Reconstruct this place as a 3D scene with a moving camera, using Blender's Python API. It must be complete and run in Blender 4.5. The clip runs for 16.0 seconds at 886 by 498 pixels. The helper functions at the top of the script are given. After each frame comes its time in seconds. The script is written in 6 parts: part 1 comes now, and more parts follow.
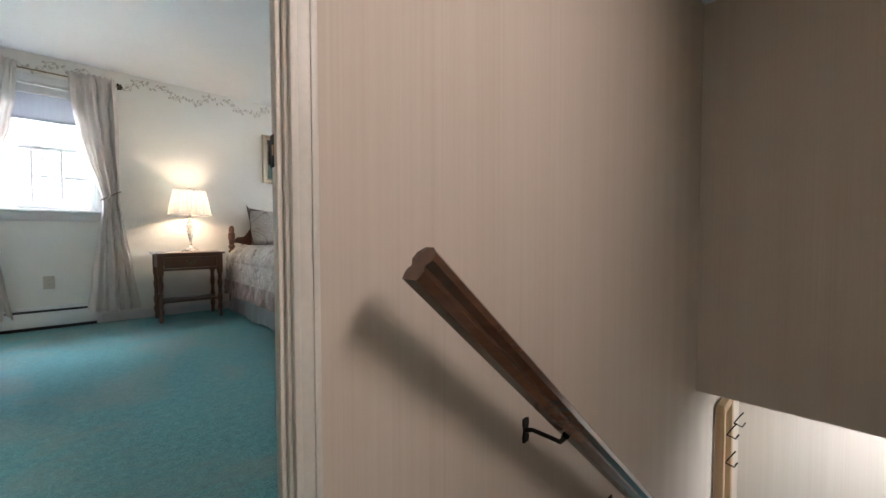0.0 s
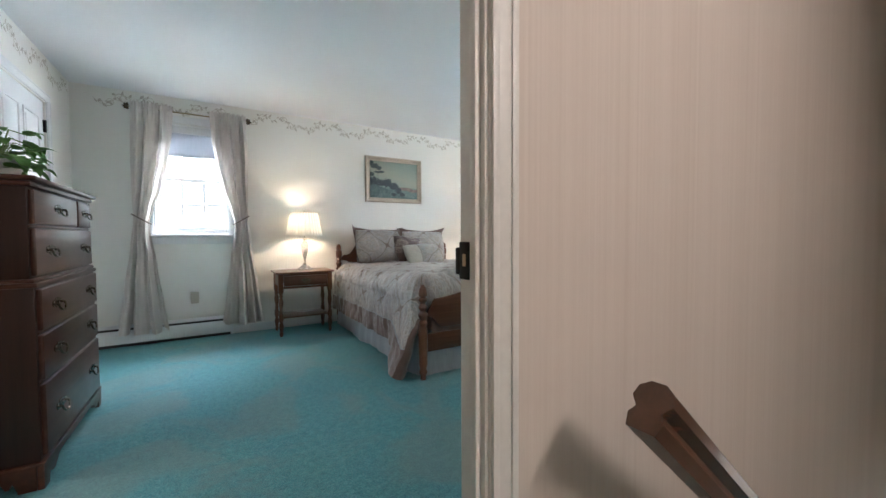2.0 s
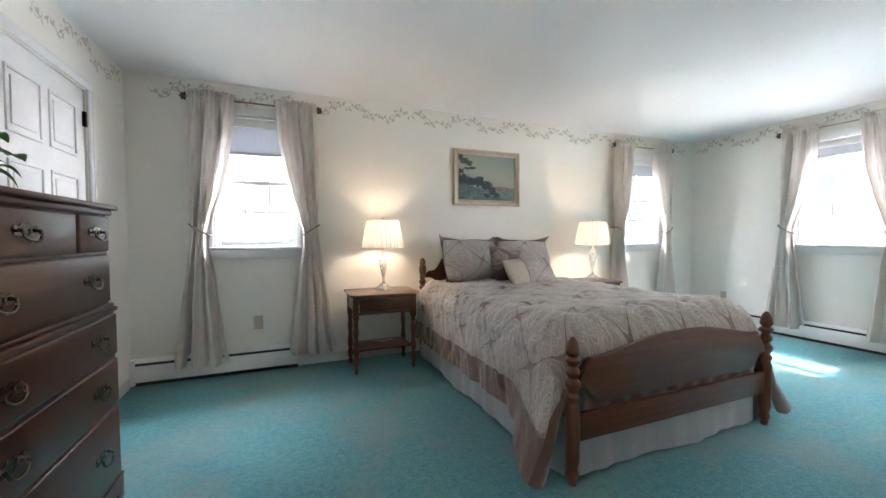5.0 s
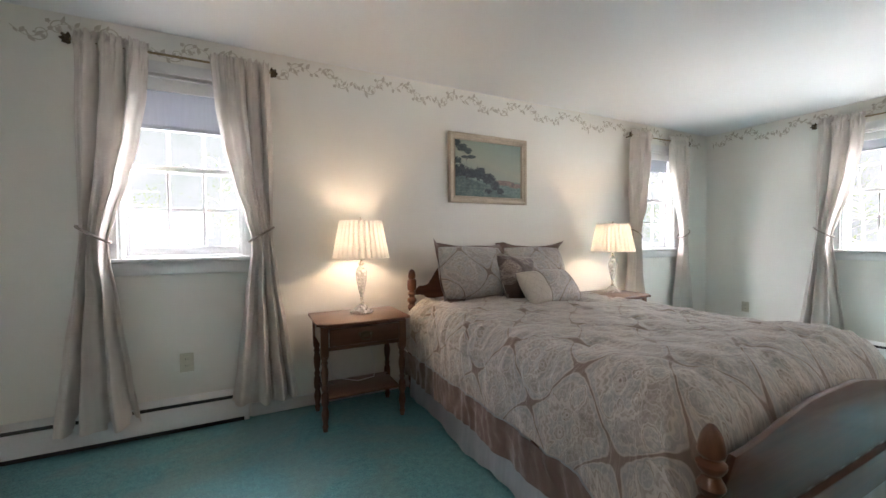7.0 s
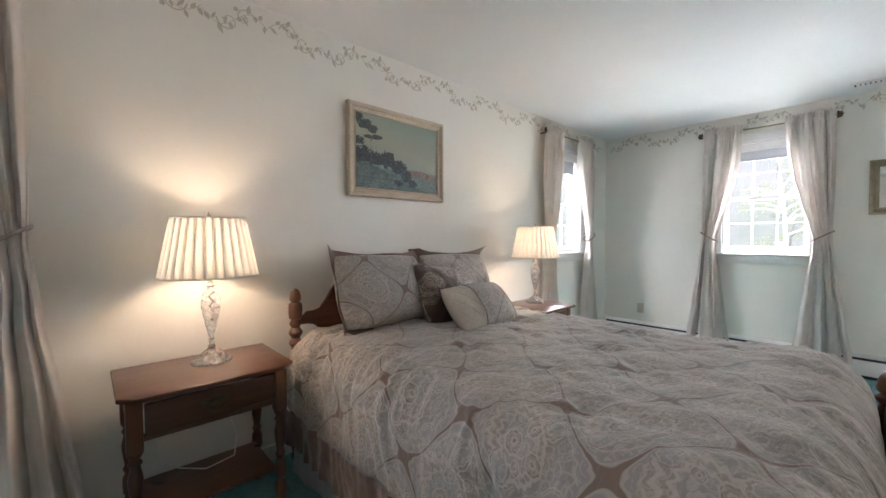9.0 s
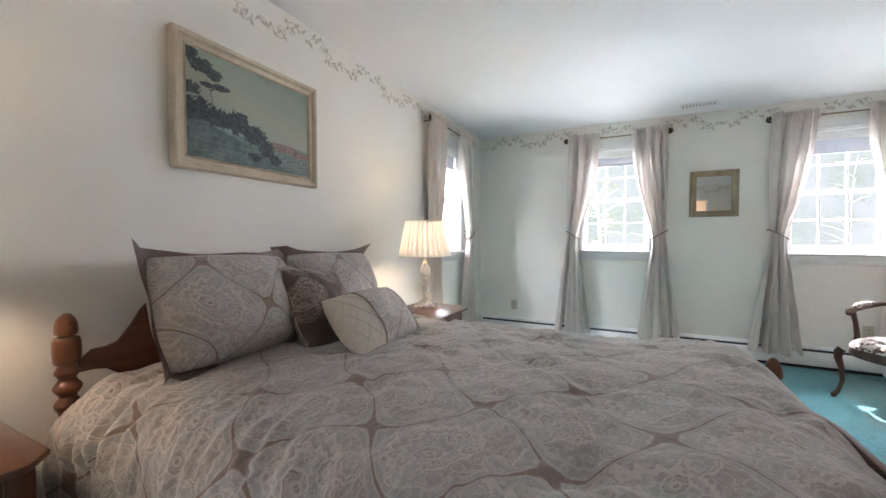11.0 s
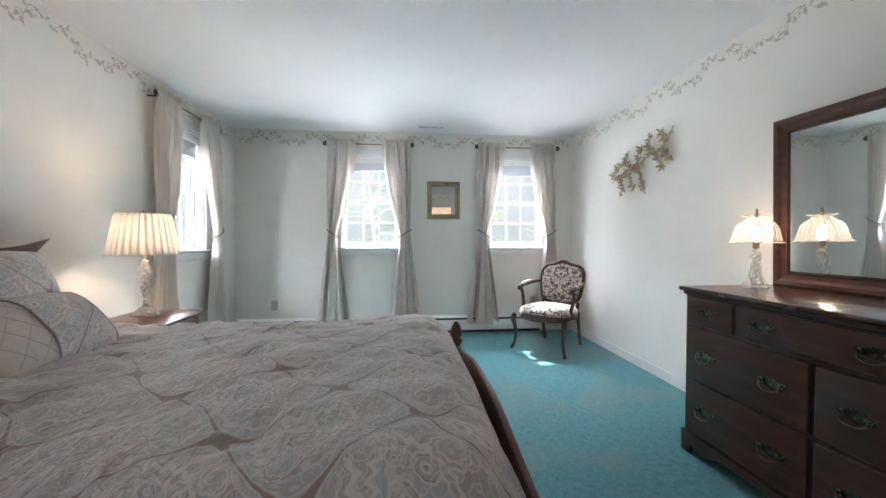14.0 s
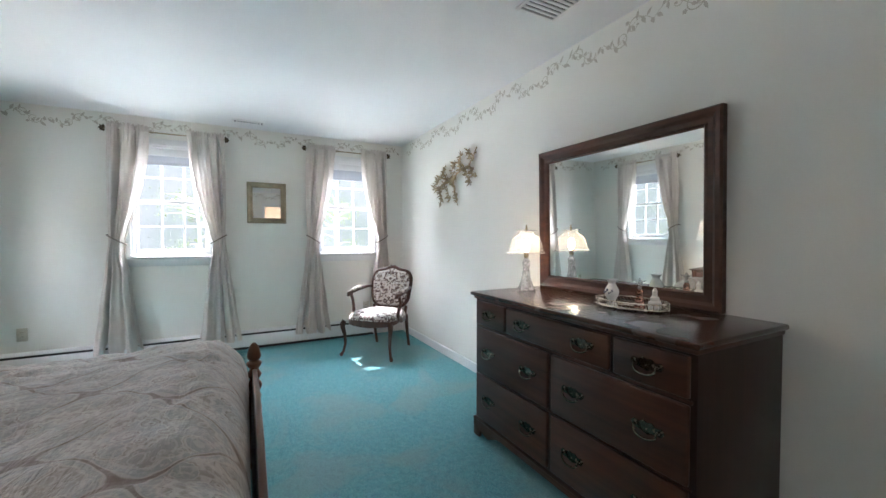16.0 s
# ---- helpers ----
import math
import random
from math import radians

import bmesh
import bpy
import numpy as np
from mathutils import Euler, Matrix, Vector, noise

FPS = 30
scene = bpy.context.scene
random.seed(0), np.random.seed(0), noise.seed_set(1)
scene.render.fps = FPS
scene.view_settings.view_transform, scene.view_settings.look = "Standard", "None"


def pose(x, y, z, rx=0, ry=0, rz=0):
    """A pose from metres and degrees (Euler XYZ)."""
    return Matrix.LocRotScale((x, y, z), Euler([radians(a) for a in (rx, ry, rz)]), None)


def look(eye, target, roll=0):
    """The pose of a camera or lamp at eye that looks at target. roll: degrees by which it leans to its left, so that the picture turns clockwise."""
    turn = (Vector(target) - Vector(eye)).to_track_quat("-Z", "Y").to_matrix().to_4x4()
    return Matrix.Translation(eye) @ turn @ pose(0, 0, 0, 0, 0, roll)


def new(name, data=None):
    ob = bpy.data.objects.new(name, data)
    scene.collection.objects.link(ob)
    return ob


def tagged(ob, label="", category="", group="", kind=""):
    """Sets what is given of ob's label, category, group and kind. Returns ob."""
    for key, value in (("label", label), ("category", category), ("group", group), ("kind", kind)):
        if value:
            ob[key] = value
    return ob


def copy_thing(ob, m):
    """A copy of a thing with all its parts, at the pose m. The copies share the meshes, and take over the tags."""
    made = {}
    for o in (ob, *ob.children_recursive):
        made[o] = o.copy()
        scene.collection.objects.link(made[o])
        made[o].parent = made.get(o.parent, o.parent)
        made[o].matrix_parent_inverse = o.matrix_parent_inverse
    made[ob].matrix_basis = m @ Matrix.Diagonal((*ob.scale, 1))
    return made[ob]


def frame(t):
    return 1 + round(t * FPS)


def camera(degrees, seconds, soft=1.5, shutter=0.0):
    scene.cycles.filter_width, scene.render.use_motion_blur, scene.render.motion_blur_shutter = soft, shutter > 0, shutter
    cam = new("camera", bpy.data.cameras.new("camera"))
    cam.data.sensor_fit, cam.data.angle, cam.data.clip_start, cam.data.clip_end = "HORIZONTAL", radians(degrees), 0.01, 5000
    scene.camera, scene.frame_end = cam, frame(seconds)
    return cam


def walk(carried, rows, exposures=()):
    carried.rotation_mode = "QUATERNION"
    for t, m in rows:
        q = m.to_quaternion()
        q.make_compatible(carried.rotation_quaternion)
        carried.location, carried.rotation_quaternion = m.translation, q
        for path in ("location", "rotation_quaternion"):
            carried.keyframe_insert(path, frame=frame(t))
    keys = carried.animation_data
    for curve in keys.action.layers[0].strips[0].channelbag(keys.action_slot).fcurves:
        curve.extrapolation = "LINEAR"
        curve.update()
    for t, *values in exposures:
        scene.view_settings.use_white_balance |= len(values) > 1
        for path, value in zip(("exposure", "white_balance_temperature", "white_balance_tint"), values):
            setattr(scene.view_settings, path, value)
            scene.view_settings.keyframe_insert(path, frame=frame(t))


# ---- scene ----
cam = camera(98.6, 16.0)
PATH = [
    (0, (-0.015, 0.39, 0.821), (1.352, 1.848, 0.752), -0.1),
    (0.5, (-0.051, 0.431, 0.874), (1.248, 1.949, 0.803), -0.2),
    (1, (-0.079, 0.478, 0.94), (1.143, 2.06, 0.869), -0.2),
    (1.5, (-0.103, 0.53, 0.989), (1.033, 2.174, 0.918), -0.2),
    (2, (-0.104, 0.636, 1.028), (0.933, 2.344, 0.959), -0.3),
    (2.5, (-0.114, 0.777, 1.05), (0.831, 2.539, 0.98), -0.2),
    (3, (-0.112, 0.93, 1.087), (0.753, 2.732, 1.013), -0.2),
    (3.5, (-0.107, 1.101, 1.107), (0.702, 2.929, 1.038), -0.3),
    (4, (-0.09, 1.276, 1.132), (0.66, 3.128, 1.063), -0.3),
    (6.5, (0.098, 2.258, 1.145), (0.892, 4.093, 1.091), -0.4),
    (7, (0.122, 2.455, 1.165), (1.01, 4.246, 1.11), -0.4),
    (7.5, (0.177, 2.633, 1.168), (1.169, 4.369, 1.114), -0.3),
    (8, (0.247, 2.813, 1.166), (1.358, 4.475, 1.117), -0.3),
    (8.5, (0.313, 2.977, 1.176), (1.557, 4.543, 1.124), -0.3),
    (9, (0.385, 3.127, 1.2), (1.75, 4.588, 1.14), -0.2),
    (11.5, (0.659, 3.564, 1.147), (2.527, 4.276, 1.09), -0.0),
    (12, (0.637, 3.543, 1.12), (2.564, 4.076, 1.064), 0.0),
    (12.5, (0.612, 3.48, 1.107), (2.579, 3.842, 1.054), 0.1),
    (13, (0.588, 3.417, 1.113), (2.579, 3.599, 1.06), 0.1),
    (13.5, (0.574, 3.356, 1.118), (2.573, 3.351, 1.068), 0.1),
    (14, (0.556, 3.295, 1.132), (2.545, 3.098, 1.081), 0.0),
    (14.5, (0.533, 3.245, 1.156), (2.495, 2.859, 1.102), -0.1),
    (15, (0.514, 3.191, 1.163), (2.43, 2.621, 1.112), 0.0),
    (15.5, (0.492, 3.127, 1.18), (2.347, 2.381, 1.13), -0.0),
    (16, (0.478, 3.046, 1.207), (2.254, 2.128, 1.151), -0.1),
]
walk(cam, [(t, look(eye, target, roll)) for t, eye, target, roll in PATH], [(0, 2.64, 5850, 15), (2.2, 2.70, 5600, 13), (3.5, 2.70, 5700, 14), (7, 2.30, 6250, 20), (9, 2.22, 6150, 20), (12.5, 2.27, 5950, 18), (14.2, 2.15, 5850, 17), (16, 2.20, 5800, 16)])

# ---- daylight ----
SUN_AT = Vector((0.95, 0.085, 1.17)).normalized()
world = bpy.data.worlds.new("sky")
scene.world = world
world.use_nodes = True
wn = world.node_tree
sky = wn.nodes.new("ShaderNodeTexSky")
sky.sky_type = "NISHITA"
sky.sun_disc = False
sky.sun_elevation = math.asin(SUN_AT.z)
sky.sun_rotation = math.atan2(SUN_AT.x, SUN_AT.y)
wn.links.new(sky.outputs[0], wn.nodes["Background"].inputs[0])
wn.nodes["Background"].inputs[1].default_value = 0.15

sun = new("sun", bpy.data.lights.new("sun", "SUN"))
sun.data.energy, sun.data.angle, sun.data.color = 5.0, radians(0.6), (1.0, 0.94, 0.85)
sun.matrix_world = look(SUN_AT * 30, (0, 0, 0))


def area_lamp(name, eye, target, size_x, size_y, watts, color):
    lamp = new(name, bpy.data.lights.new(name, "AREA"))
    lamp.data.shape, lamp.data.size, lamp.data.size_y = "RECTANGLE", size_x, size_y
    lamp.data.energy, lamp.data.color = watts, color
    lamp.matrix_world = look(eye, target)
    return lamp


def bulb_lamp(name, at, watts, color, radius=0.03):
    lamp = new(name, bpy.data.lights.new(name, "POINT"))
    lamp.data.energy, lamp.data.color, lamp.data.shadow_soft_size = watts, color, radius
    lamp.location = at
    return lamp


XW, XE, YN, YS, YH, H = -1.15, 5.16, 5.25, 1.225, 1.11, 2.40
# windows: wall, centre along the wall, rod ends, stool height, shade's lower edge
WINDOWS = [
    ("N", -0.253, -0.76, 0.267, 1.06, 1.84),
    ("N", 4.17, 3.611, 4.687, 1.035, 1.91),
    ("E", 3.71, 3.192, 4.231, 1.035, 1.95),
    ("E", 1.935, 1.415, 2.473, 1.035, 1.92),
]
# the bright sky outside the windows
SKY_COLOR = (0.99, 0.985, 0.97)
SKY_W = 130.0
area_lamp("window_sky", (1.5, YN + 1.15, 1.75), (1.5, YN, 1.55), 2.0, 1.6, SKY_W * 0.5, SKY_COLOR)
area_lamp("window_sky", (-1.85, YN + 1.15, 1.75), (-0.8, YN, 1.5), 1.3, 1.6, SKY_W * 0.22, SKY_COLOR)
area_lamp("window_sky", (XE + 1.15, 0.25, 1.75), (XE, 1.0, 1.5), 1.3, 1.6, SKY_W * 0.6, SKY_COLOR)
area_lamp("window_sky", (XE + 1.15, 5.65, 1.75), (XE, 4.9, 1.5), 1.3, 1.6, SKY_W * 0.45, SKY_COLOR)
# open sky over the eaves
area_lamp("window_high_sky", (1.95, YN + 1.35, 2.95), (1.95, YN - 1.0, 0.45), 5.6, 0.8, 150.0, SKY_COLOR)
area_lamp("window_high_sky", (XE + 1.55, 2.8, 2.95), (XE - 1.0, 2.8, 0.45), 3.6, 0.8, 150.0, SKY_COLOR)
# sunlit lawn below the windows
area_lamp("window_lawn_light", (2.0, YN + 18.0, -2.93), (2.0, YN + 18.0, 2.0), 28.0, 26.0, 4600.0, (1.0, 0.99, 0.95))
area_lamp("window_lawn_light", (XE + 18.0, 2.6, -2.93), (XE + 18.0, 2.6, 2.0), 26.0, 26.0, 6000.0, (1.0, 0.99, 0.95))
# lamps of the house
WARM = (1.0, 0.74, 0.52)
LAMPS = [(0.772, 5.018), (3.065, 4.89)]
for lx, ly in LAMPS:
    bulb_lamp("bedside_bulb_light", (lx, ly, 1.15), 1.2, WARM, 0.06)
bulb_lamp("dresser_bulb_light", (2.372, 1.475, 1.15), 0.6, WARM, 0.02)
area_lamp("hall_ceiling_light", (1.0, -0.8, 2.28), (0.25, -0.22, 1.90), 0.8, 0.6, 7.2, (1.0, 0.84, 0.70))
area_lamp("lower_hall_light", (4.0, 0.0, -0.32), (4.0, 0.0, -2), 0.4, 0.4, 5.0, (1.0, 0.98, 0.96))
area_lamp("bathroom_light", (-2.2, 2.3, 2.3), (-2.2, 2.3, 0), 0.4, 0.4, 6.0, (1.0, 0.9, 0.76))

# ---- mesh tools ----
def part(name, bm, material, parent=None, label="", smooth=35):
    """Links a bmesh as one mesh object under a thing or a part."""
    mesh = bpy.data.meshes.new(name)
    bm.to_mesh(mesh)
    bm.free()
    mesh.materials.append(material)
    if smooth:
        mesh.polygons.foreach_set("use_smooth", [True] * len(mesh.polygons))
        mesh.set_sharp_from_angle(angle=radians(smooth))
    ob = new(name, mesh)
    ob.parent = parent
    if label:
        ob["label"] = label
    return ob


def thing(name, label, category, m=None, group=""):
    ob = new(name)
    ob.empty_display_size = 0.1
    if m is not None:
        ob.matrix_world = m
    return tagged(ob, label, category, group)


def structure(name, bm, material, label, category, smooth=0):
    return tagged(part(name, bm, material, None, "", smooth), label, category, kind="structure")


def box(bm, x0, y0, z0, x1, y1, z1, bevel=0.0, seg=2):
    x0, x1, y0, y1, z0, z1 = min(x0, x1), max(x0, x1), min(y0, y1), max(y0, y1), min(z0, z1), max(z0, z1)
    vs = [bm.verts.new((x, y, z)) for x in (x0, x1) for y in (y0, y1) for z in (z0, z1)]
    fs = [bm.faces.new([vs[i] for i in q]) for q in
          ((0, 1, 3, 2), (4, 6, 7, 5), (0, 4, 5, 1), (2, 3, 7, 6), (0, 2, 6, 4), (1, 5, 7, 3))]
    if bevel:
        edges = list({e for f in fs for e in f.edges})
        bmesh.ops.bevel(bm, geom=edges, offset=bevel, segments=seg, affect="EDGES", profile=0.5)
    return bm


def boxes(*specs, bevel=0.0, seg=2):
    bm = bmesh.new()
    for s in specs:
        box(bm, *s, bevel=bevel, seg=seg)
    return bm


def lathe(profile, seg=24, at=(0, 0, 0), bm=None, flute=None):
    """A turned solid from (radius, height) pairs round the z axis. flute: (count, depth) of ribs."""
    bm = bm or bmesh.new()
    rings = []
    for r, z in profile:
        ring = []
        for i in range(seg):
            a = 2 * math.pi * i / seg
            k = 1.0
            if flute:
                k = 1 + flute[1] * math.cos(flute[0] * a)
            ring.append(bm.verts.new((at[0] + r * k * math.cos(a), at[1] + r * k * math.sin(a), at[2] + z)))
        rings.append(ring)
    for a, b in zip(rings, rings[1:]):
        for i in range(seg):
            j = (i + 1) % seg
            bm.faces.new((a[i], a[j], b[j], b[i]))
    if profile[0][0] > 1e-4:
        bm.faces.new(rings[0][::-1])
    if profile[-1][0] > 1e-4:
        bm.faces.new(rings[-1])
    bmesh.ops.remove_doubles(bm, verts=rings[0] + rings[-1], dist=1e-5)
    return bm


def soft(profile, n=3):
    """Rounds a turned profile by sampling a smooth curve through it."""
    pts = [Vector((r, z)) for r, z in profile]
    out = []
    for i in range(len(pts) - 1):
        p0, p1, p2, p3 = pts[max(i - 1, 0)], pts[i], pts[i + 1], pts[min(i + 2, len(pts) - 1)]
        for k in range(n):
            t = k / n
            q = 0.5 * ((2 * p1) + (p2 - p0) * t + (2 * p0 - 5 * p1 + 4 * p2 - p3) * t * t + (3 * p1 - p0 - 3 * p2 + p3) * t ** 3)
            out.append((max(q.x, 0.0006), q.y))
    out.append(profile[-1])
    return out


def tube(points, radius, seg=8, bm=None, flat=1.0):
    """A round bar along a line; radius is a number or one per point."""
    bm = bm or bmesh.new()
    pts = [Vector(p) for p in points]
    radii = radius if isinstance(radius, (list, tuple)) else [radius] * len(pts)
    rings, side = [], None
    for i, p in enumerate(pts):
        way = (pts[min(i + 1, len(pts) - 1)] - pts[max(i - 1, 0)]).normalized()
        if side is None:
            side = way.orthogonal().normalized()
        side = (side - way * side.dot(way)).normalized()
        other = way.cross(side)
        rings.append([bm.verts.new(p + radii[i] * (side * math.cos(2 * math.pi * k / seg) + flat * other * math.sin(2 * math.pi * k / seg)))
                      for k in range(seg)])
    for a, b in zip(rings, rings[1:]):
        for k in range(seg):
            j = (k + 1) % seg
            bm.faces.new((a[k], a[j], b[j], b[k]))
    bm.faces.new(rings[0][::-1])
    bm.faces.new(rings[-1])
    return bm


def sheet(f, nu, nv, bm=None, closed_u=False, thick=0.0):
    """A surface f(u, v), u and v from 0 to 1, as a grid."""
    bm = bm or bmesh.new()
    rows = [[bm.verts.new(f(i / nu, j / nv)) for i in range(nu if closed_u else nu + 1)] for j in range(nv + 1)]
    faces = []
    for j in range(nv):
        for i in range(nu):
            k = (i + 1) % nu if closed_u else i + 1
            faces.append(bm.faces.new((rows[j][i], rows[j][k], rows[j + 1][k], rows[j + 1][i])))
    if thick:
        bmesh.ops.recalc_face_normals(bm, faces=faces)
        bmesh.ops.solidify(bm, geom=faces, thickness=thick)
    return bm


def prism(outline, y0, y1, bm=None, bevel=0.0, axis="y"):
    """An outline in x and z, pulled out along y (or in x, y along z; or y, z along x)."""
    bm = bm or bmesh.new()

    def place(a, b, d):
        return (a, d, b) if axis == "y" else (a, b, d) if axis == "z" else (d, a, b)
    front = [bm.verts.new(place(a, b, y0)) for a, b in outline]
    back = [bm.verts.new(place(a, b, y1)) for a, b in outline]
    fs = [bm.faces.new(front), bm.faces.new(back[::-1])]
    n = len(outline)
    for i in range(n):
        j = (i + 1) % n
        fs.append(bm.faces.new((front[i], back[i], back[j], front[j])))
    bmesh.ops.recalc_face_normals(bm, faces=fs)
    if bevel:
        edges = list({e for f in fs[:2] for e in f.edges})
        bmesh.ops.bevel(bm, geom=edges, offset=bevel, segments=2, affect="EDGES", profile=0.5)
    return bm


def smoothstep(a, b, x):
    t = min(max((x - a) / (b - a), 0.0), 1.0)
    return t * t * (3 - 2 * t)


def mix(a, b, t):
    return a + (b - a) * t

# ---- materials ----
class Mat:
    """A small builder of node materials."""

    def __init__(self, name):
        self.m = bpy.data.materials.new(name)
        self.m.use_nodes = True
        self.t = self.m.node_tree
        self.b = self.t.nodes["Principled BSDF"]
        self.co = self.t.nodes.new("ShaderNodeTexCoord").outputs["Object"]

    def node(self, kind, **props):
        n = self.t.nodes.new(kind)
        for k, v in props.items():
            n.inputs[k.replace("_", " ")].default_value = v
        return n

    def link(self, a, b):
        self.t.links.new(a, b)

    def mapped(self, scale, rot=(0, 0, 0)):
        n = self.t.nodes.new("ShaderNodeMapping")
        n.inputs["Scale"].default_value = scale
        n.inputs["Rotation"].default_value = rot
        self.link(self.co, n.inputs["Vector"])
        return n.outputs[0]

    def noise(self, scale, detail=4.0, rough=0.55, at=None, distortion=0.0):
        n = self.node("ShaderNodeTexNoise", Scale=scale, Detail=detail, Roughness=rough, Distortion=distortion)
        self.link(at or self.co, n.inputs["Vector"])
        return n.outputs[0]

    def ramp(self, fac, stops, smooth=False):
        n = self.t.nodes.new("ShaderNodeValToRGB")
        e = n.color_ramp.elements
        if smooth:
            n.color_ramp.interpolation = "EASE"
        while len(e) < len(stops):
            e.new(0.5)
        for el, (p, c) in zip(e, stops):
            el.position = p
            el.color = (*c, 1) if isinstance(c, (tuple, list)) else (c, c, c, 1)
        self.link(fac, n.inputs[0])
        return n.outputs[0]

    def blend(self, fac, a, b, how="MIX"):
        n = self.t.nodes.new("ShaderNodeMix")
        n.data_type, n.blend_type = "RGBA", how
        for i, v in ((0, fac), (6, a), (7, b)):
            sock = n.inputs[i]
            if isinstance(v, (int, float)):
                sock.default_value = v if i == 0 else (v, v, v, 1)
            elif isinstance(v, tuple):
                sock.default_value = (*v, 1)
            else:
                self.link(v, sock)
        return n.outputs[2]

    def math(self, how, a, b=0.0, c=0.0):
        n = self.t.nodes.new("ShaderNodeMath")
        n.operation = how
        for sock, v in zip(n.inputs, (a, b, c)):
            if isinstance(v, (int, float)):
                sock.default_value = v
            else:
                self.link(v, sock)
        return n.outputs[0]

    def axes(self, at=None):
        n = self.t.nodes.new("ShaderNodeSeparateXYZ")
        self.link(at or self.co, n.inputs[0])
        return n.outputs

    def bump(self, height, strength=0.3, distance=0.01):
        n = self.node("ShaderNodeBump", Strength=strength, Distance=distance)
        self.link(height, n.inputs["Height"])
        self.link(n.outputs[0], self.b.inputs["Normal"])

    def put(self, color=None, rough=None, **more):
        for key, v in (("Base Color", color), ("Roughness", rough), *((k.replace("_", " "), w) for k, w in more.items())):
            if v is None:
                continue
            if isinstance(v, tuple):
                self.b.inputs[key].default_value = (*v, 1) if len(v) == 3 else v
            elif isinstance(v, (int, float)):
                self.b.inputs[key].default_value = v
            else:
                self.link(v, self.b.inputs[key])
        return self.m


def plain(name, c1, c2, rough=0.6, scale=6.0, grain=120.0, bump=0.15, stretch=(1, 1, 1), distance=0.004, **more):
    m = Mat(name)
    at = m.mapped(stretch)
    big, fine = m.noise(scale, 3, at=at), m.noise(grain, 3, at=at)
    both = m.math("ADD", m.math("MULTIPLY", big, 0.6), m.math("MULTIPLY", fine, 0.4))
    col = m.ramp(both, [(0.32, c1), (0.68, c2)])
    if bump:
        m.bump(fine, bump, distance)
    r = m.math("ADD", m.math("MULTIPLY", fine, 0.16), rough - 0.08)
    return m.put(col, r, **more)


def wood(name, dark, mid, light, rough=0.30, along="x", coat=0.4):
    m = Mat(name)
    k = {"x": (0.8, 20, 20), "y": (20, 0.8, 20), "z": (20, 20, 0.8)}[along]
    at = m.mapped(k)
    g = m.noise(1.6, 5, 0.55, at=at, distortion=0.15)
    fine = m.noise(16, 4, 0.7, at=at)
    col = m.ramp(m.math("ADD", m.math("MULTIPLY", g, 0.75), m.math("MULTIPLY", fine, 0.25)), [(0.22, dark), (0.5, mid), (0.80, light)])
    patch = m.noise(2.6, 3)
    col = m.blend(m.ramp(patch, [(0.35, 0.0), (0.75, 0.14)]), col, dark)
    m.bump(fine, 0.06, 0.002)
    rr = m.math("ADD", m.math("MULTIPLY", m.noise(5, 2), 0.12), rough - 0.06)
    return m.put(col, rr, Coat_Weight=coat, Coat_Roughness=0.18, Specular_IOR_Level=0.32)


def cloth(name, c1, c2, rough=0.85, weave=900.0, big=5.0, sheen=0.3, through_light=0.0, vary=1.0):
    m = Mat(name)
    w = m.noise(weave, 2)
    thread = m.noise(60, 4, at=m.mapped((1, 1, 0.08)))
    b = m.noise(big, 3)
    f = m.math("ADD", m.math("MULTIPLY", b, 0.5), m.math("MULTIPLY", thread, 0.5))
    col = m.ramp(f, [(0.33, c1), (0.67, c2)])
    m.bump(m.math("ADD", w, m.math("MULTIPLY", thread, 0.7)), 0.22, 0.003)
    out = m.put(col, rough, Sheen_Weight=sheen)
    if through_light:
        tr = m.node("ShaderNodeBsdfTranslucent")
        m.link(col, tr.inputs["Color"])
        mx = m.t.nodes.new("ShaderNodeMixShader")
        mx.inputs[0].default_value = through_light
        m.link(m.b.outputs[0], mx.inputs[1])
        m.link(tr.outputs[0], mx.inputs[2])
        m.link(mx.outputs[0], m.t.nodes["Material Output"].inputs["Surface"])
    return out


def glass(name, color=(1, 1, 1), rough=0.0, ior=1.45):
    m = Mat(name)
    return m.put(color, rough, Transmission_Weight=1.0, IOR=ior)


def metal(name, c1, c2, rough=0.32, grain=60.0, metallic=1.0):
    m = Mat(name)
    n = m.noise(grain, 4)
    b = m.noise(9, 3)
    col = m.ramp(m.math("ADD", m.math("MULTIPLY", n, 0.5), m.math("MULTIPLY", b, 0.5)), [(0.35, c1), (0.65, c2)])
    m.bump(n, 0.1, 0.002)
    return m.put(col, m.math("ADD", m.math("MULTIPLY", n, 0.25), rough - 0.12), Metallic=metallic)


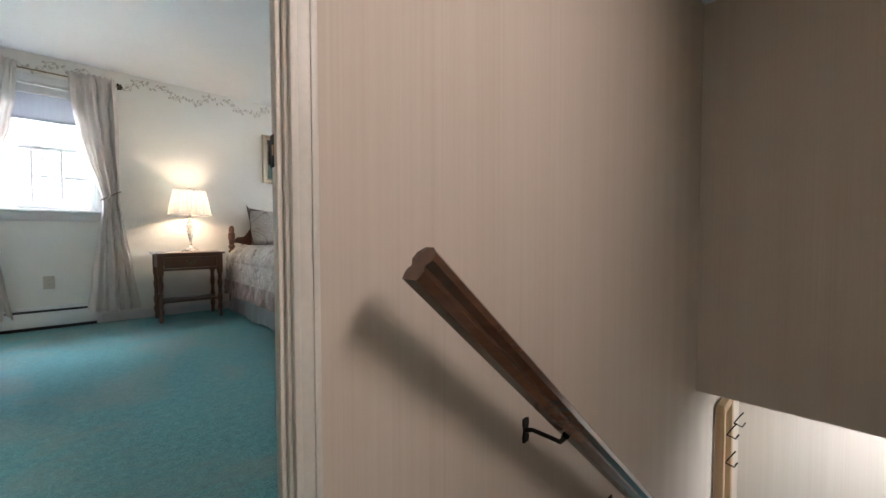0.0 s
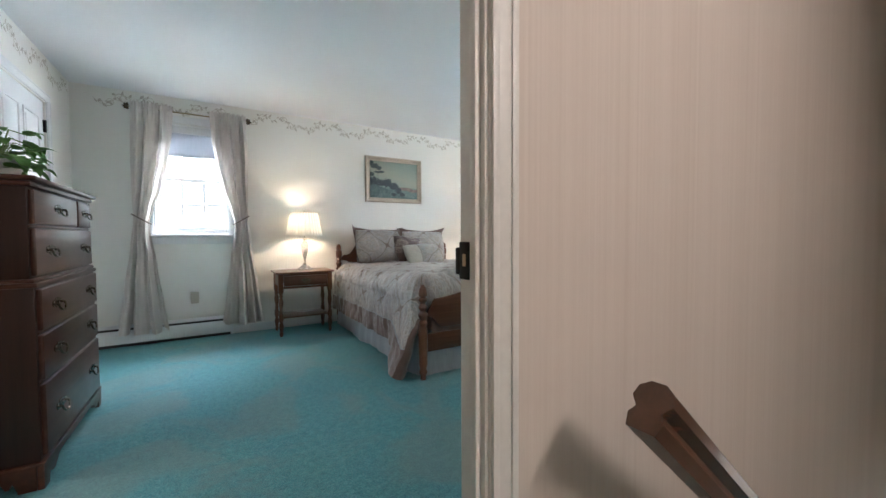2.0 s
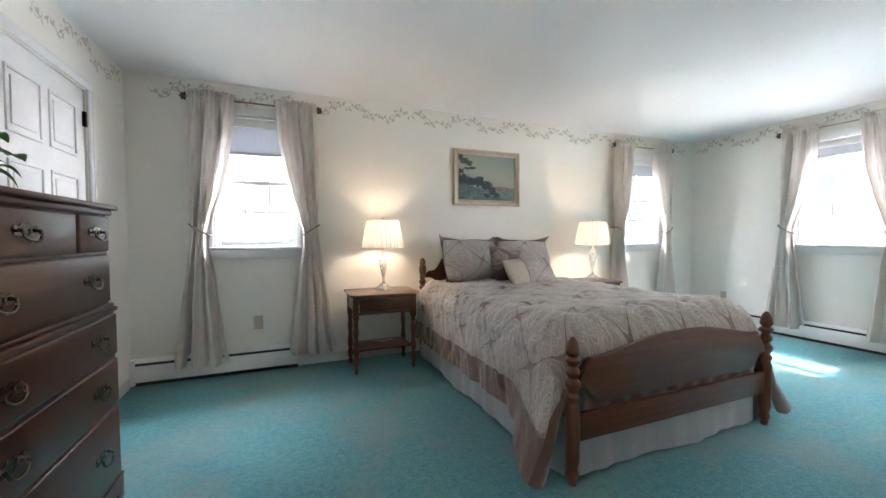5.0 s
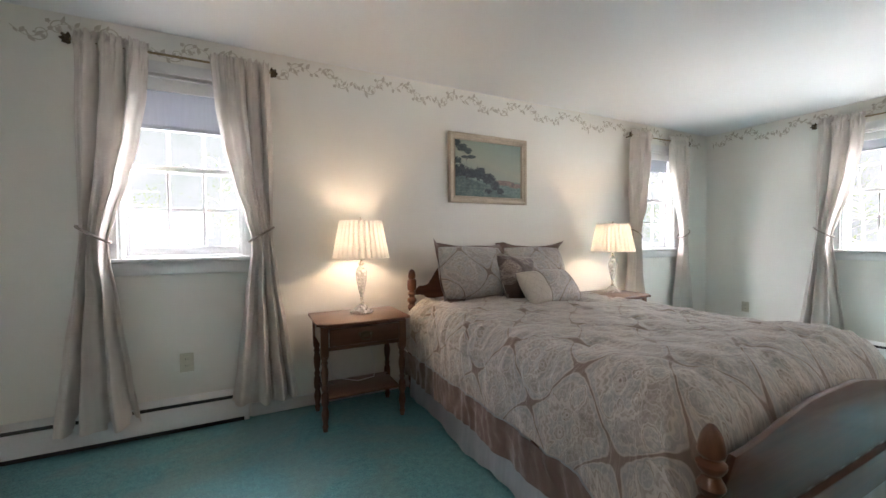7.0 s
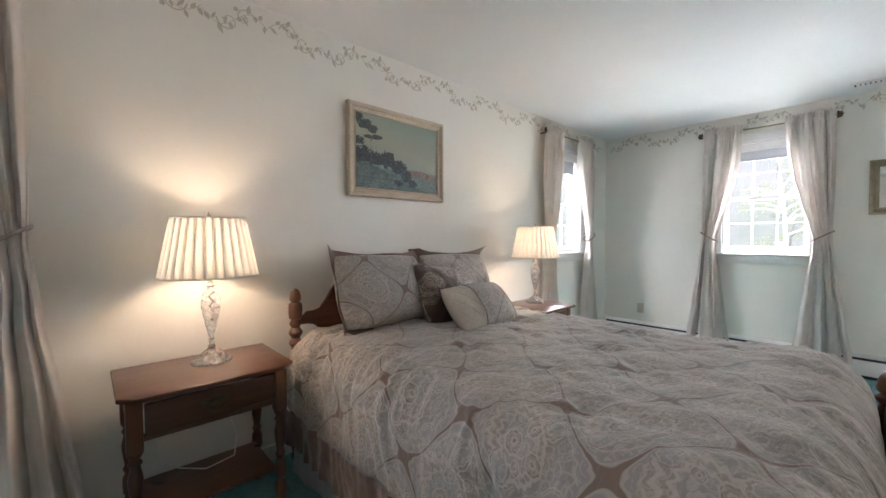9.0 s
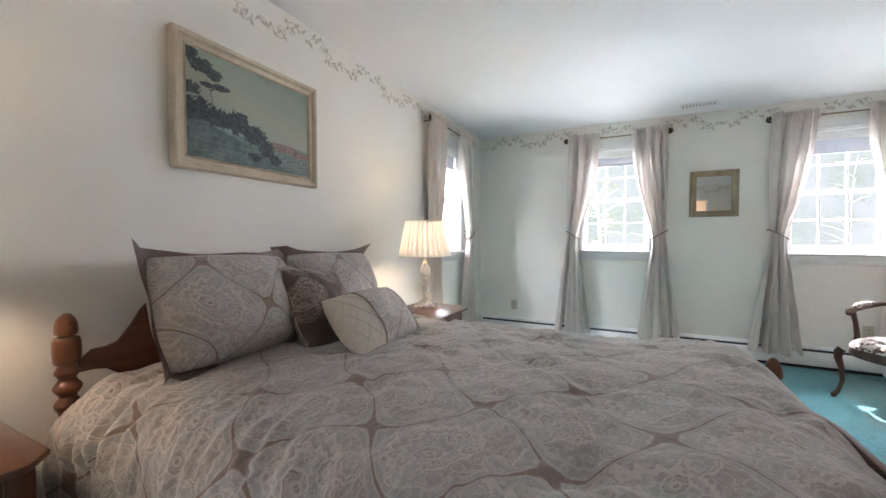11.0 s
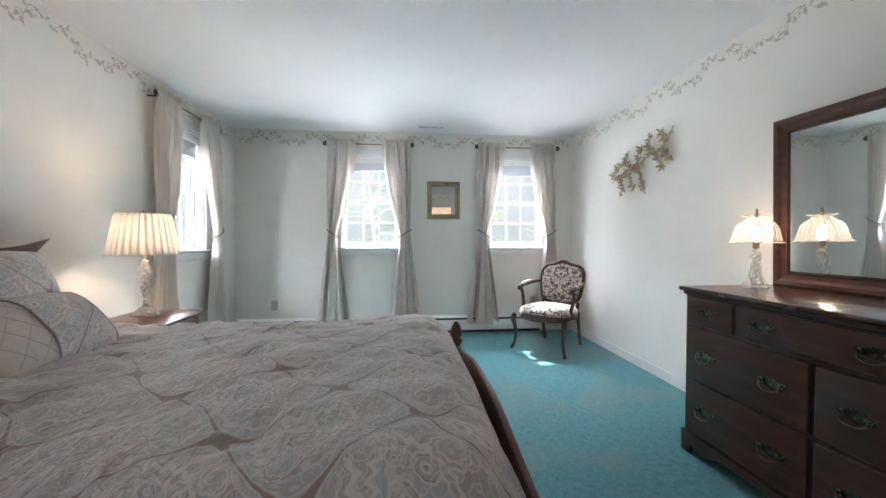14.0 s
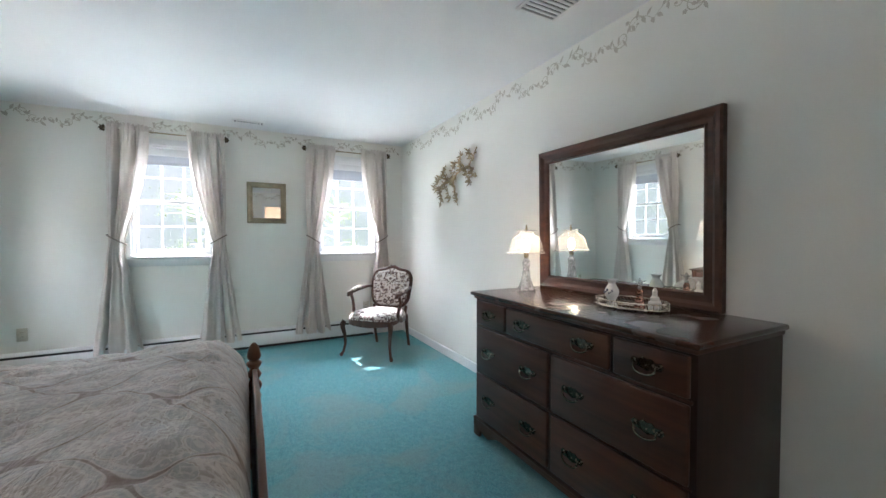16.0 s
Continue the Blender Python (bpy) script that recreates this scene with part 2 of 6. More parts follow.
def carpet_material():
    m = Mat("teal_carpet")
    tuft, mid, big = m.noise(120, 3, 0.9), m.noise(30, 5, 0.7), m.noise(1.5, 4, 0.6, distortion=0.8)
    col = m.ramp(m.math("ADD", m.math("MULTIPLY", tuft, 0.62), m.math("MULTIPLY", mid, 0.38)),
                 [(0.36, (0.034, 0.175, 0.205)), (0.52, (0.088, 0.335, 0.368)), (0.66, (0.185, 0.485, 0.51))])
    worn = m.ramp(big, [(0.44, 0.0), (0.60, 0.85)], True)
    col = m.blend(worn, col, m.blend(0.5, col, (0.22, 0.30, 0.265)))
    lint = m.ramp(m.noise(75, 1), [(0.79, 0.0), (0.82, 0.35)])
    col = m.blend(lint, col, (0.02, 0.06, 0.07))
    m.bump(m.math("ADD", tuft, m.math("MULTIPLY", mid, 0.6)), 0.9, 0.012)
    return m.put(col, 0.95, Sheen_Weight=0.15, Sheen_Roughness=0.6)


def wallpaper_material():
    m = Mat("striped_wallpaper")
    s1 = m.noise(150, 3, 0.8, at=m.mapped((1, 1, 0.004)))
    s2 = m.noise(7, 2, 0.5, at=m.mapped((1, 1, 0.01)))
    s3 = m.noise(900, 2, 0.5, at=m.mapped((1, 1, 0.03)))
    f = m.math("ADD", m.math("ADD", m.math("MULTIPLY", s1, 0.5), m.math("MULTIPLY", s2, 0.3)), m.math("MULTIPLY", s3, 0.2))
    col = m.ramp(f, [(0.26, (0.55, 0.455, 0.37)), (0.52, (0.63, 0.54, 0.455)), (0.76, (0.70, 0.615, 0.53))])
    m.bump(s1, 0.12, 0.001)
    return m.put(col, 0.7)


WALL = plain("cream_wall_paint", (0.785, 0.768, 0.71), (0.835, 0.818, 0.765), 0.75, 1.6, 160, 0.10)
CEIL = plain("ceiling_paint", (0.77, 0.78, 0.785), (0.825, 0.83, 0.835), 0.88, 1.2, 90, 0.35, distance=0.006)
TRIM = plain("white_trim_paint", (0.72, 0.725, 0.72), (0.80, 0.80, 0.79), 0.42, 5, 60, 0.05)
CASING = plain("cream_trim_paint", (0.64, 0.60, 0.54), (0.74, 0.70, 0.63), 0.45, 4, 60, 0.05)
CARPET = carpet_material()
PAPER = wallpaper_material()
OUTSIDE = plain("clapboard_paint", (0.5, 0.5, 0.48), (0.62, 0.62, 0.6), 0.7, 3, 60, 0.2)
BEIGE = plain("beige_wall_paint", (0.62, 0.50, 0.36), (0.70, 0.57, 0.42), 0.7, 2, 90, 0.08)
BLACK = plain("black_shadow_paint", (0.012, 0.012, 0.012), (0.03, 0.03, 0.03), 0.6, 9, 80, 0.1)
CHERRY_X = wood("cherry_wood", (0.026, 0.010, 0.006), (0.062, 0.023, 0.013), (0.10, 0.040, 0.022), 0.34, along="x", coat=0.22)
# same cherry with upright grain, colour darkened to put shade on the carcass sides
CHERRY_SHADED = wood("shaded_cherry_wood_upright", (0.012, 0.0045, 0.003), (0.027, 0.010, 0.006), (0.043, 0.016, 0.009), 0.38, along="z", coat=0.08)
CHERRY_TOP = wood("polished_cherry_wood", (0.026, 0.010, 0.006), (0.062, 0.023, 0.013), (0.10, 0.040, 0.022), 0.26, along="x", coat=0.5)
MAPLE = wood("maple_wood_upright", (0.062, 0.022, 0.011), (0.12, 0.046, 0.022), (0.185, 0.078, 0.038), along="z", coat=0.4)
MAPLE_X = wood("maple_wood", (0.052, 0.019, 0.010), (0.10, 0.038, 0.019), (0.155, 0.065, 0.032), 0.30, along="x", coat=0.4)
RAILWOOD = wood("handrail_wood", (0.042, 0.018, 0.010), (0.095, 0.042, 0.022), (0.14, 0.064, 0.033), 0.2, along="x", coat=0.6)
PINE = wood("pine_wood", (0.32, 0.19, 0.10), (0.46, 0.30, 0.17), (0.56, 0.40, 0.25), 0.5, along="z", coat=0.0)
CURTAIN = cloth("oatmeal_curtain_cloth", (0.62, 0.565, 0.515), (0.71, 0.655, 0.605), through_light=0.08)
TIE = cloth("taupe_tie_cord", (0.24, 0.20, 0.17), (0.33, 0.28, 0.24))
SHADE_BLIND = cloth("grey_roller_blind", (0.46, 0.48, 0.52), (0.52, 0.54, 0.58), 0.8, 700, 2, 0.0, 0.18)
BROWN = cloth("brown_satin_cloth", (0.098, 0.055, 0.041), (0.158, 0.094, 0.072), 0.45, 700, 4, 0.5)
SKIRT = cloth("grey_blue_skirt_cloth", (0.29, 0.325, 0.355), (0.39, 0.425, 0.45), 0.6, 700, 4, 0.3)
CREAM = cloth("cream_quilted_cloth", (0.50, 0.455, 0.385), (0.60, 0.55, 0.48), 0.75, 500, 9, 0.3)
PLEAT = cloth("ivory_pleated_shade", (0.72, 0.70, 0.655), (0.80, 0.78, 0.735), 0.8, 500, 6, 0.1, 0.28)
BRONZE = metal("aged_bronze", (0.06, 0.045, 0.03), (0.16, 0.12, 0.08), 0.42)
IRON = metal("black_iron", (0.012, 0.011, 0.010), (0.04, 0.036, 0.032), 0.5)
BRASS = metal("antique_brass", (0.17, 0.13, 0.075), (0.44, 0.355, 0.215), 0.38)
GILT = metal("gilt_frame", (0.22, 0.185, 0.12), (0.42, 0.36, 0.25), 0.45, 140, 0.6)
SILVER = metal("worn_silver", (0.45, 0.40, 0.32), (0.72, 0.67, 0.58), 0.25)
CHAMPAGNE = metal("champagne_frame", (0.46, 0.38, 0.28), (0.62, 0.53, 0.41), 0.5, 90, 0.25)
PANE = glass("window_glass", (0.97, 0.99, 0.98), 0.0, 1.1)


def thin_glass(name, color, rough, low, high, grain):
    """Clear cut glass: mostly see-through, with bright facets."""
    m = Mat(name)
    m.put(color, rough)
    clear, mixed = m.node("ShaderNodeBsdfTransparent"), m.node("ShaderNodeMixShader")
    m.link(m.ramp(m.noise(grain, 3), [(0.42, low), (0.64, high)]), mixed.inputs[0])
    m.link(clear.outputs[0], mixed.inputs[1])
    m.link(m.b.outputs[0], mixed.inputs[2])
    m.link(mixed.outputs[0], m.t.nodes["Material Output"].inputs["Surface"])
    return m.m


CRYSTAL = thin_glass("crystal_glass", (0.82, 0.80, 0.77), 0.06, 0.22, 0.55, 45)
SHADEGLASS = thin_glass("ribbed_shade_glass", (0.80, 0.78, 0.74), 0.12, 0.03, 0.13, 60)
MIRROR = Mat("mirror_glass").put((0.88, 0.90, 0.89), 0.015, Metallic=1.0)
PLASTIC = plain("almond_plastic", (0.50, 0.46, 0.36), (0.56, 0.52, 0.42), 0.4, 12, 60, 0.03)

# ---- the room ----
T = 0.14          # outer wall
WO = 0.33         # half a window opening
WTOP = 2.14


def wall_run(name, along, a0, a1, d0, d1, z0, z1, holes, material, label):
    """A wall with openings. along 'x' or 'y'; d0..d1 its thickness; holes (a0, a1, z0, z1)."""
    bm = bmesh.new()

    def put(p0, p1, q0, q1):
        if p1 - p0 < 1e-4 or q1 - q0 < 1e-4:
            return
        if along == "x":
            box(bm, p0, d0, q0, p1, d1, q1)
        else:
            box(bm, d0, p0, q0, d1, p1, q1)
    at = a0
    for h0, h1, hz0, hz1 in sorted(holes):
        put(at, h0, z0, z1)
        put(h0, h1, z0, hz0)
        put(h0, h1, hz1, z1)
        at = h1
    put(at, a1, z0, z1)
    return structure(name, bm, material, label, "wall")


holes = {"N": [], "E": []}
for wall, c, r0, r1, zs, _ in WINDOWS:
    holes[wall].append((c - WO, c + WO, zs - 0.02, WTOP))
wall_run("wall_north", "x", XW - T, XE + T, YN, YN + T, -0.3, H + 0.25, holes["N"], WALL, "cream painted bedroom wall behind the bed")
wall_run("wall_east", "y", YS, YN, XE, XE + T, -0.3, H + 0.25, holes["E"], WALL, "cream painted bedroom wall with two windows")
WD = (3.85, 4.66, 0.0, 2.045)       # closet door
BD = (1.98, 2.60, 0.0, 2.05)        # bathroom doorway
wall_run("wall_west", "y", YS, YN, XW - 0.12, XW, 0.0, H, [WD, BD], WALL, "cream painted bedroom wall with white doors")
JX = 0.257                           # strike side of the bedroom doorway
DOOR = (JX - 0.76, JX, 0.0, 2.04)
MID = YH + 0.062
wall_run("wall_south", "x", XW - 0.12, XE + T, MID, YS, 0.0, H, [(DOOR[0] - 0.12, DOOR[1] + 0.12, 0.0, DOOR[3] + 0.12)], WALL, "cream painted bedroom wall behind the dresser")
wall_run("wall_hall", "x", XW - 0.12, XE + T, YH, MID, -2.8, H, [(DOOR[0] - 0.02, DOOR[1] + 0.02, 0.0, DOOR[3] + 0.02)], PAPER, "striped tan wallpaper on the stair wall")

# floor: one carpet with a stairwell
ST0, ST1, SY = 0.42, 3.12, 0.10
bm = boxes((XW - 0.12, MID, -0.26, XE + T, YN, 0.0))
structure("floor", bm, CARPET, "worn teal blue wall-to-wall carpet", "carpet")
bm = boxes((XW - 0.12, -1.5, -0.26, ST0, MID, 0.0), (ST0, -1.5, -0.26, ST1, SY, 0.0))
structure("floor_hall", bm, CARPET, "teal carpet of the upper hall", "carpet")
bm = boxes((XW - 0.12, YS, H, XE, YN, H + 0.12))
structure("ceiling", bm, CEIL, "white painted bedroom ceiling", "ceiling")
bm = boxes((XW - 0.12, -1.62, H, ST1 + 0.1, YH, H + 0.12))
structure("ceiling_hall", bm, CEIL, "white painted hall ceiling", "ceiling")

# upper hall and stairwell
structure("wall_hall_back", boxes((XW - 0.12, -1.62, -0.26, ST1, -1.5, H)), PAPER, "striped tan wallpaper in the hall", "wall")
structure("wall_hall_west", boxes((XW - 0.12, -1.5, 0, XW, YH, H)), PAPER, "striped tan wallpaper in the hall", "wall")
structure("wall_stair_head", boxes((ST1, -1.62, -0.28, ST1 + 0.1, YH, H)), PAPER, "striped tan wallpaper above the stair opening", "wall")
structure("wall_stair_side", boxes((ST0, SY - 0.10, -2.8, ST1, SY, -0.26)), PAPER, "striped tan wallpaper beside the stairs", "wall")
structure("ceiling_lower_hall", boxes((ST1 + 0.1, -1.62, -0.28, 4.9, YH, -0.16)), CEIL, "white ceiling of the lower hall", "ceiling")
structure("wall_lower_end", boxes((4.75, -1.62, -2.8, 4.9, YH, -0.28)), PAPER, "pale wallpaper of the lower hall", "wall")
structure("wall_lower_back", boxes((ST1, -1.74, -2.8, 4.9, -1.62, -0.16)), PAPER, "pale wallpaper of the lower hall", "wall")
structure("floor_lower", boxes((ST0, -1.74, -2.9, 4.9, YH, -2.8)), CARPET, "teal carpet of the lower hall", "carpet")
stairs = tagged(new("stairs"), "carpeted straight staircase going down beside the wall", "stairs", kind="structure")
for i in range(13):
    x0 = ST0 + 0.215 * i
    part("step", boxes((x0 - 0.02, SY, -0.187 * (i + 1) - 0.19, x0 + 0.235, YH, -0.187 * (i + 1)), bevel=0.012), CARPET, stairs)

# bathroom beyond the west doorway
structure("wall_bathroom", boxes((XW - 1.9, 1.2, 0, XW - 1.8, 3.5, H), (XW - 1.8, 1.2, 0, XW - 0.12, 1.3, H), (XW - 1.8, 3.4, 0, XW - 0.12, 3.5, H)), BEIGE, "warm beige bathroom walls", "wall")
structure("floor_bathroom", boxes((XW - 1.9, 1.2, -0.1, XW - 0.12, 3.5, 0.0)), TRIM, "pale bathroom floor", "floor")
structure("ceiling_bathroom", boxes((XW - 1.9, 1.2, H, XW - 0.12, 3.5, H + 0.1)), CEIL, "white bathroom ceiling", "ceiling")


def casing_run(parent, pts, width, depth, m, material):
    """Moulded casing legs: pts are (a0, z0, a1, z1) boxes in the opening's plane."""
    for a0, z0, a1, z1 in pts:
        bm = boxes((a0, 0, z0, a1, depth, z1), bevel=0.004)
        upright = (z1 - z0) > (a1 - a0)
        for k in (0.16, 0.86):
            if upright:
                s = a0 + (a1 - a0) * k
                box(bm, s - 0.007, depth, z0, s + 0.007, depth + 0.003, z1, bevel=0.0014)
            else:
                s = z0 + (z1 - z0) * k
                box(bm, a0, depth, s - 0.007, a1, depth + 0.003, s + 0.007, bevel=0.0014)
        ob = part("casing", bm, material, parent)
        ob.matrix_basis = m


# bedroom doorway: jambs, stops, casings, strike plate
doorway = tagged(new("door_1"), "cream painted door frame with a dark strike plate, standing open", "door frame", kind="structure")
for x0, x1 in ((DOOR[0] - 0.02, DOOR[0]), (DOOR[1], DOOR[1] + 0.02)):
    part("jamb", boxes((x0, YH - 0.004, 0, x1, MID + 0.002, DOOR[3]), bevel=0.002), CASING, doorway)
part("jamb", boxes((DOOR[0] - 0.02, YH - 0.004, DOOR[3], DOOR[1] + 0.02, MID + 0.002, DOOR[3] + 0.02)), CASING, doorway)
part("stop", boxes((DOOR[1] - 0.011, YH + 0.006, 0, DOOR[1], YH + 0.022, DOOR[3]), bevel=0.003), CASING, doorway)
part("stop", boxes((DOOR[0], YH + 0.006, 0, DOOR[0] + 0.011, YH + 0.022, DOOR[3]), bevel=0.003), CASING, doorway)
for y, sgn, mt in ((YH, -1, CASING),):
    casing_run(doorway, [(DOOR[1] + 0.006, 0, DOOR[1] + 0.062, DOOR[3] + 0.006), (DOOR[0] - 0.062, 0, DOOR[0] - 0.006, DOOR[3] + 0.006),
                         (DOOR[0] - 0.062, DOOR[3] + 0.006, DOOR[1] + 0.062, DOOR[3] + 0.062)], 0.056, 0.012,
               Matrix.Translation((0, y, 0)) @ Matrix.Diagonal((1, sgn, 1, 1)), mt)
plate = part("strike_plate", boxes((DOOR[1] - 0.0035, MID - 0.027, 0.955, DOOR[1], MID + 0.001, 1.018), bevel=0.0016), IRON, doorway, "dark bronze strike plate")
part("strike_lip", boxes((DOOR[1] - 0.004, MID - 0.002, 0.962, DOOR[1] + 0.012, MID + 0.012, 1.008), bevel=0.002), IRON, plate)
part("latch_hole", boxes((DOOR[1] - 0.0042, MID - 0.019, 0.977, DOOR[1] - 0.0015, MID - 0.010, 0.998), bevel=0.0008), PINE, plate)

# closet door in the west wall, closed, partly behind the tall chest
closet = tagged(new("door_2"), "closed white six-panel door with black hinges", "door", kind="structure")
leaf = part("leaf", boxes((XW - 0.05, WD[0] + 0.003, 0.01, XW - 0.012, WD[1] - 0.003, WD[3] - 0.003)), TRIM, closet)
dw = WD[1] - WD[0]
for k0, k1 in ((0.12, 0.46), (0.54, 0.88)):
    for z0, z1 in ((0.2, 0.78), (0.92, 1.5), (1.62, 1.92)):
        y0, y1 = WD[0] + dw * k0, WD[0] + dw * k1
        bm = boxes((XW - 0.016, y0, z0, XW - 0.004, y0 + 0.016, z1), (XW - 0.016, y1 - 0.016, z0, XW - 0.004, y1, z1),
                   (XW - 0.016, y0, z0, XW - 0.004, y1, z0 + 0.016), (XW - 0.016, y0, z1 - 0.016, XW - 0.004, y1, z1), bevel=0.004)
        box(bm, XW - 0.016, y0 + 0.04, z0 + 0.04, XW - 0.006, y1 - 0.04, z1 - 0.04, bevel=0.006)
        part("panel", bm, TRIM, leaf)
for z in (0.25, 1.06, 1.82):
    part("hinge", boxes((XW - 0.012, WD[1] - 0.022, z, XW + 0.006, WD[1] + 0.004, z + 0.09), bevel=0.003), IRON, closet, "black hinge")
for wd in (WD, BD):
    frame_of = closet if wd is WD else tagged(new("door_3"), "white painted doorway to a warm lit bathroom", "door frame", kind="structure")
    casing_run(frame_of, [(wd[1] + 0.004, 0, wd[1] + 0.066, wd[3] + 0.004), (wd[0] - 0.066, 0, wd[0] - 0.004, wd[3] + 0.004),
                          (wd[0] - 0.066, wd[3] + 0.004, wd[1] + 0.066, wd[3] + 0.066)], 0.062, 0.014,
               Matrix.Translation((XW, 0, 0)) @ Matrix(((0, 1, 0, 0), (1, 0, 0, 0), (0, 0, 1, 0), (0, 0, 0, 1))), TRIM)


# ---- windows ----
def window_unit():
    """Double-hung window in local axes: x along the wall, y outward, z from the stool; inner wall face at y 0."""
    w = tagged(new("window_1"), "white double-hung window with six panes a sash", "window", kind="structure")
    top = WTOP - 1.04
    part("window_frame", boxes((-WO, 0.0, -0.02, -WO + 0.022, T, top), (WO - 0.022, 0.0, -0.02, WO, T, top),
                               (-WO + 0.022, 0.0, top - 0.022, WO - 0.022, T, top), (-WO + 0.022, 0.05, -0.02, WO - 0.022, T + 0.03, 0.012), bevel=0.003), TRIM, w)
    part("window_sill", boxes((-WO - 0.085, -0.045, -0.025, WO + 0.085, 0.05, 0.0), bevel=0.007, seg=3), TRIM, w)
    part("apron", boxes((-WO - 0.06, -0.016, -0.10, WO + 0.06, 0.0, -0.026), bevel=0.004), TRIM, w)
    for s in (-1, 1):
        part("casing", boxes((s * (WO - 0.006), -0.018, 0.0, s * (WO + 0.06), 0.0, top), bevel=0.005), TRIM, w)
    part("casing", boxes((-WO - 0.06, -0.018, top - 0.004, WO + 0.06, 0.0, top + 0.062), bevel=0.005), TRIM, w)
    g = 0.284
    zm = 0.545
    for z0, z1, y in ((0.014, zm + 0.018, 0.075), (zm - 0.018, top - 0.022, 0.108)):
        b0 = z0 + (0.05 if z0 < 0.1 else 0.034)
        b1 = z1 - (0.034 if z0 < 0.1 else 0.05)
        sash = part("sash", boxes((-WO + 0.022, y, z0, -g, y + 0.03, z1), (g, y, z0, WO - 0.022, y + 0.03, z1),
                                  (-g, y, z0, g, y + 0.03, b0), (-g, y, b1, g, y + 0.03, z1), bevel=0.003), TRIM, w)
        for k in (1, 2):
            x = -g + 2 * g * k / 3
            part("muntin", boxes((x - 0.0085, y + 0.004, b0, x + 0.0085, y + 0.026, b1), bevel=0.003), TRIM, sash)
        zc = (b0 + b1) / 2
        part("muntin", boxes((-g, y + 0.006, zc - 0.0085, g, y + 0.024, zc + 0.0085), bevel=0.003), TRIM, sash)
        for k in range(3):
            for z2, z3 in ((b0, zc), (zc, b1)):
                x2 = -g + 2 * g * k / 3
                pane = part("pane", boxes((x2, y + 0.013, z2, x2 + 2 * g / 3, y + 0.017, z3)), PANE, sash, smooth=0)
                pane.visible_shadow = False
    part("sash_lock", lathe([(0.018, 0), (0.02, 0.006), (0.012, 0.014), (0.004, 0.016)], 12, (0, 0.085, zm + 0.018)), TRIM, w)
    return w


def blind_unit(drop):
    b = thing("roller_blind", "grey blue roller blind pulled partly down in the window", "blind")
    top = WTOP - 1.04 - 0.024
    part("roller", tube([(-WO + 0.03, 0.035, top - 0.03), (WO - 0.03, 0.035, top - 0.03)], 0.02, 14), SHADE_BLIND, b)
    part("blind_cloth", boxes((-WO + 0.032, 0.052, drop, WO - 0.032, 0.054, top - 0.03)), SHADE_BLIND, b)
    part("valance", boxes((-WO + 0.024, 0.012, top - 0.075, WO - 0.024, 0.030, top - 0.002), bevel=0.004), TRIM, b, "white valance")
    part("hem_bar", boxes((-WO + 0.032, 0.046, drop - 0.004, WO - 0.032, 0.060, drop + 0.022), bevel=0.004), SHADE_BLIND, b)
    return b


def wall_pose(wall, c, z):
    return pose(c, YN, z) if wall == "N" else pose(XE, c, z, 0, 0, -90)


unit = window_unit()
placed = []
for i, (wall, c, r0, r1, zs, shade) in enumerate(WINDOWS):
    m = wall_pose(wall, c, zs)
    if i == 0:
        unit.matrix_world = m
        placed.append(unit)
    else:
        u = copy_thing(unit, m)
        u.name = "window_%d" % (i + 1)
        placed.append(u)
    blind_unit(shade - zs).matrix_world = m

# ---- skirting and heaters ----
bm = boxes((XW + 0.002, YS, 0, DOOR[0] - 0.13, YS + 0.013, 0.085), (DOOR[1] + 0.13, YS, 0, XE - 0.07, YS + 0.013, 0.085),
           (0.085, YN - 0.013, 0, XE, YN, 0.085), (XW, YS + 0.013, 0, XW + 0.013, BD[0] - 0.07, 0.085), (XW, BD[1] + 0.07, 0, XW + 0.013, WD[0] - 0.07, 0.085),
           (XW, WD[1] + 0.07, 0, XW + 0.013, YN - 0.08, 0.085), bevel=0.005)
structure("baseboard", bm, TRIM, "white painted baseboard", "baseboard")


def heater(length, m, label):
    """Baseboard convector in local axes: x along, y towards the room is minus."""
    h = thing("baseboard_heater", label, "heater", m)
    part("back_plate", boxes((0.012, -0.012, 0.012, length - 0.012, 0, 0.205), bevel=0.002), TRIM, h)
    prof = [(-0.062, 0.035), (-0.066, 0.05), (-0.066, 0.135), (-0.05, 0.158), (-0.047, 0.156), (-0.061, 0.132), (-0.061, 0.05), (-0.058, 0.037)]
    part("cover", prism(prof, 0.0, length, axis="x"), TRIM, h)
    part("damper", prism([(-0.014, 0.205), (-0.052, 0.184), (-0.052, 0.179), (-0.014, 0.198)], 0.0, length, axis="x"), TRIM, h)
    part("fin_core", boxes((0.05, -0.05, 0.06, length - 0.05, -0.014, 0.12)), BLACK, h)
    # black boxes that paint the shade in the slot and under the cover
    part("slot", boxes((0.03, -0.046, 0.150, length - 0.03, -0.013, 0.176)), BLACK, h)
    part("gap_shade", boxes((0.02, -0.045, 0.004, length - 0.02, -0.013, 0.03)), BLACK, h)
    for x0 in (0.0, length - 0.03):
        part("end_cap", boxes((x0, -0.069, 0.012, x0 + 0.03, 0, 0.208), bevel=0.004), TRIM, h)
    return h


heater(1.22, pose(XW + 0.006, YN, 0), "long white metal baseboard heater below the window")
heater(3.62, pose(XE, YN - 0.02, 0, 0, 0, -90), "long white metal baseboard heater along the window wall")

# ---- bed linen materials ----
PX, PY = 0.195, 0.205      # half a repeat of the pattern, across and along
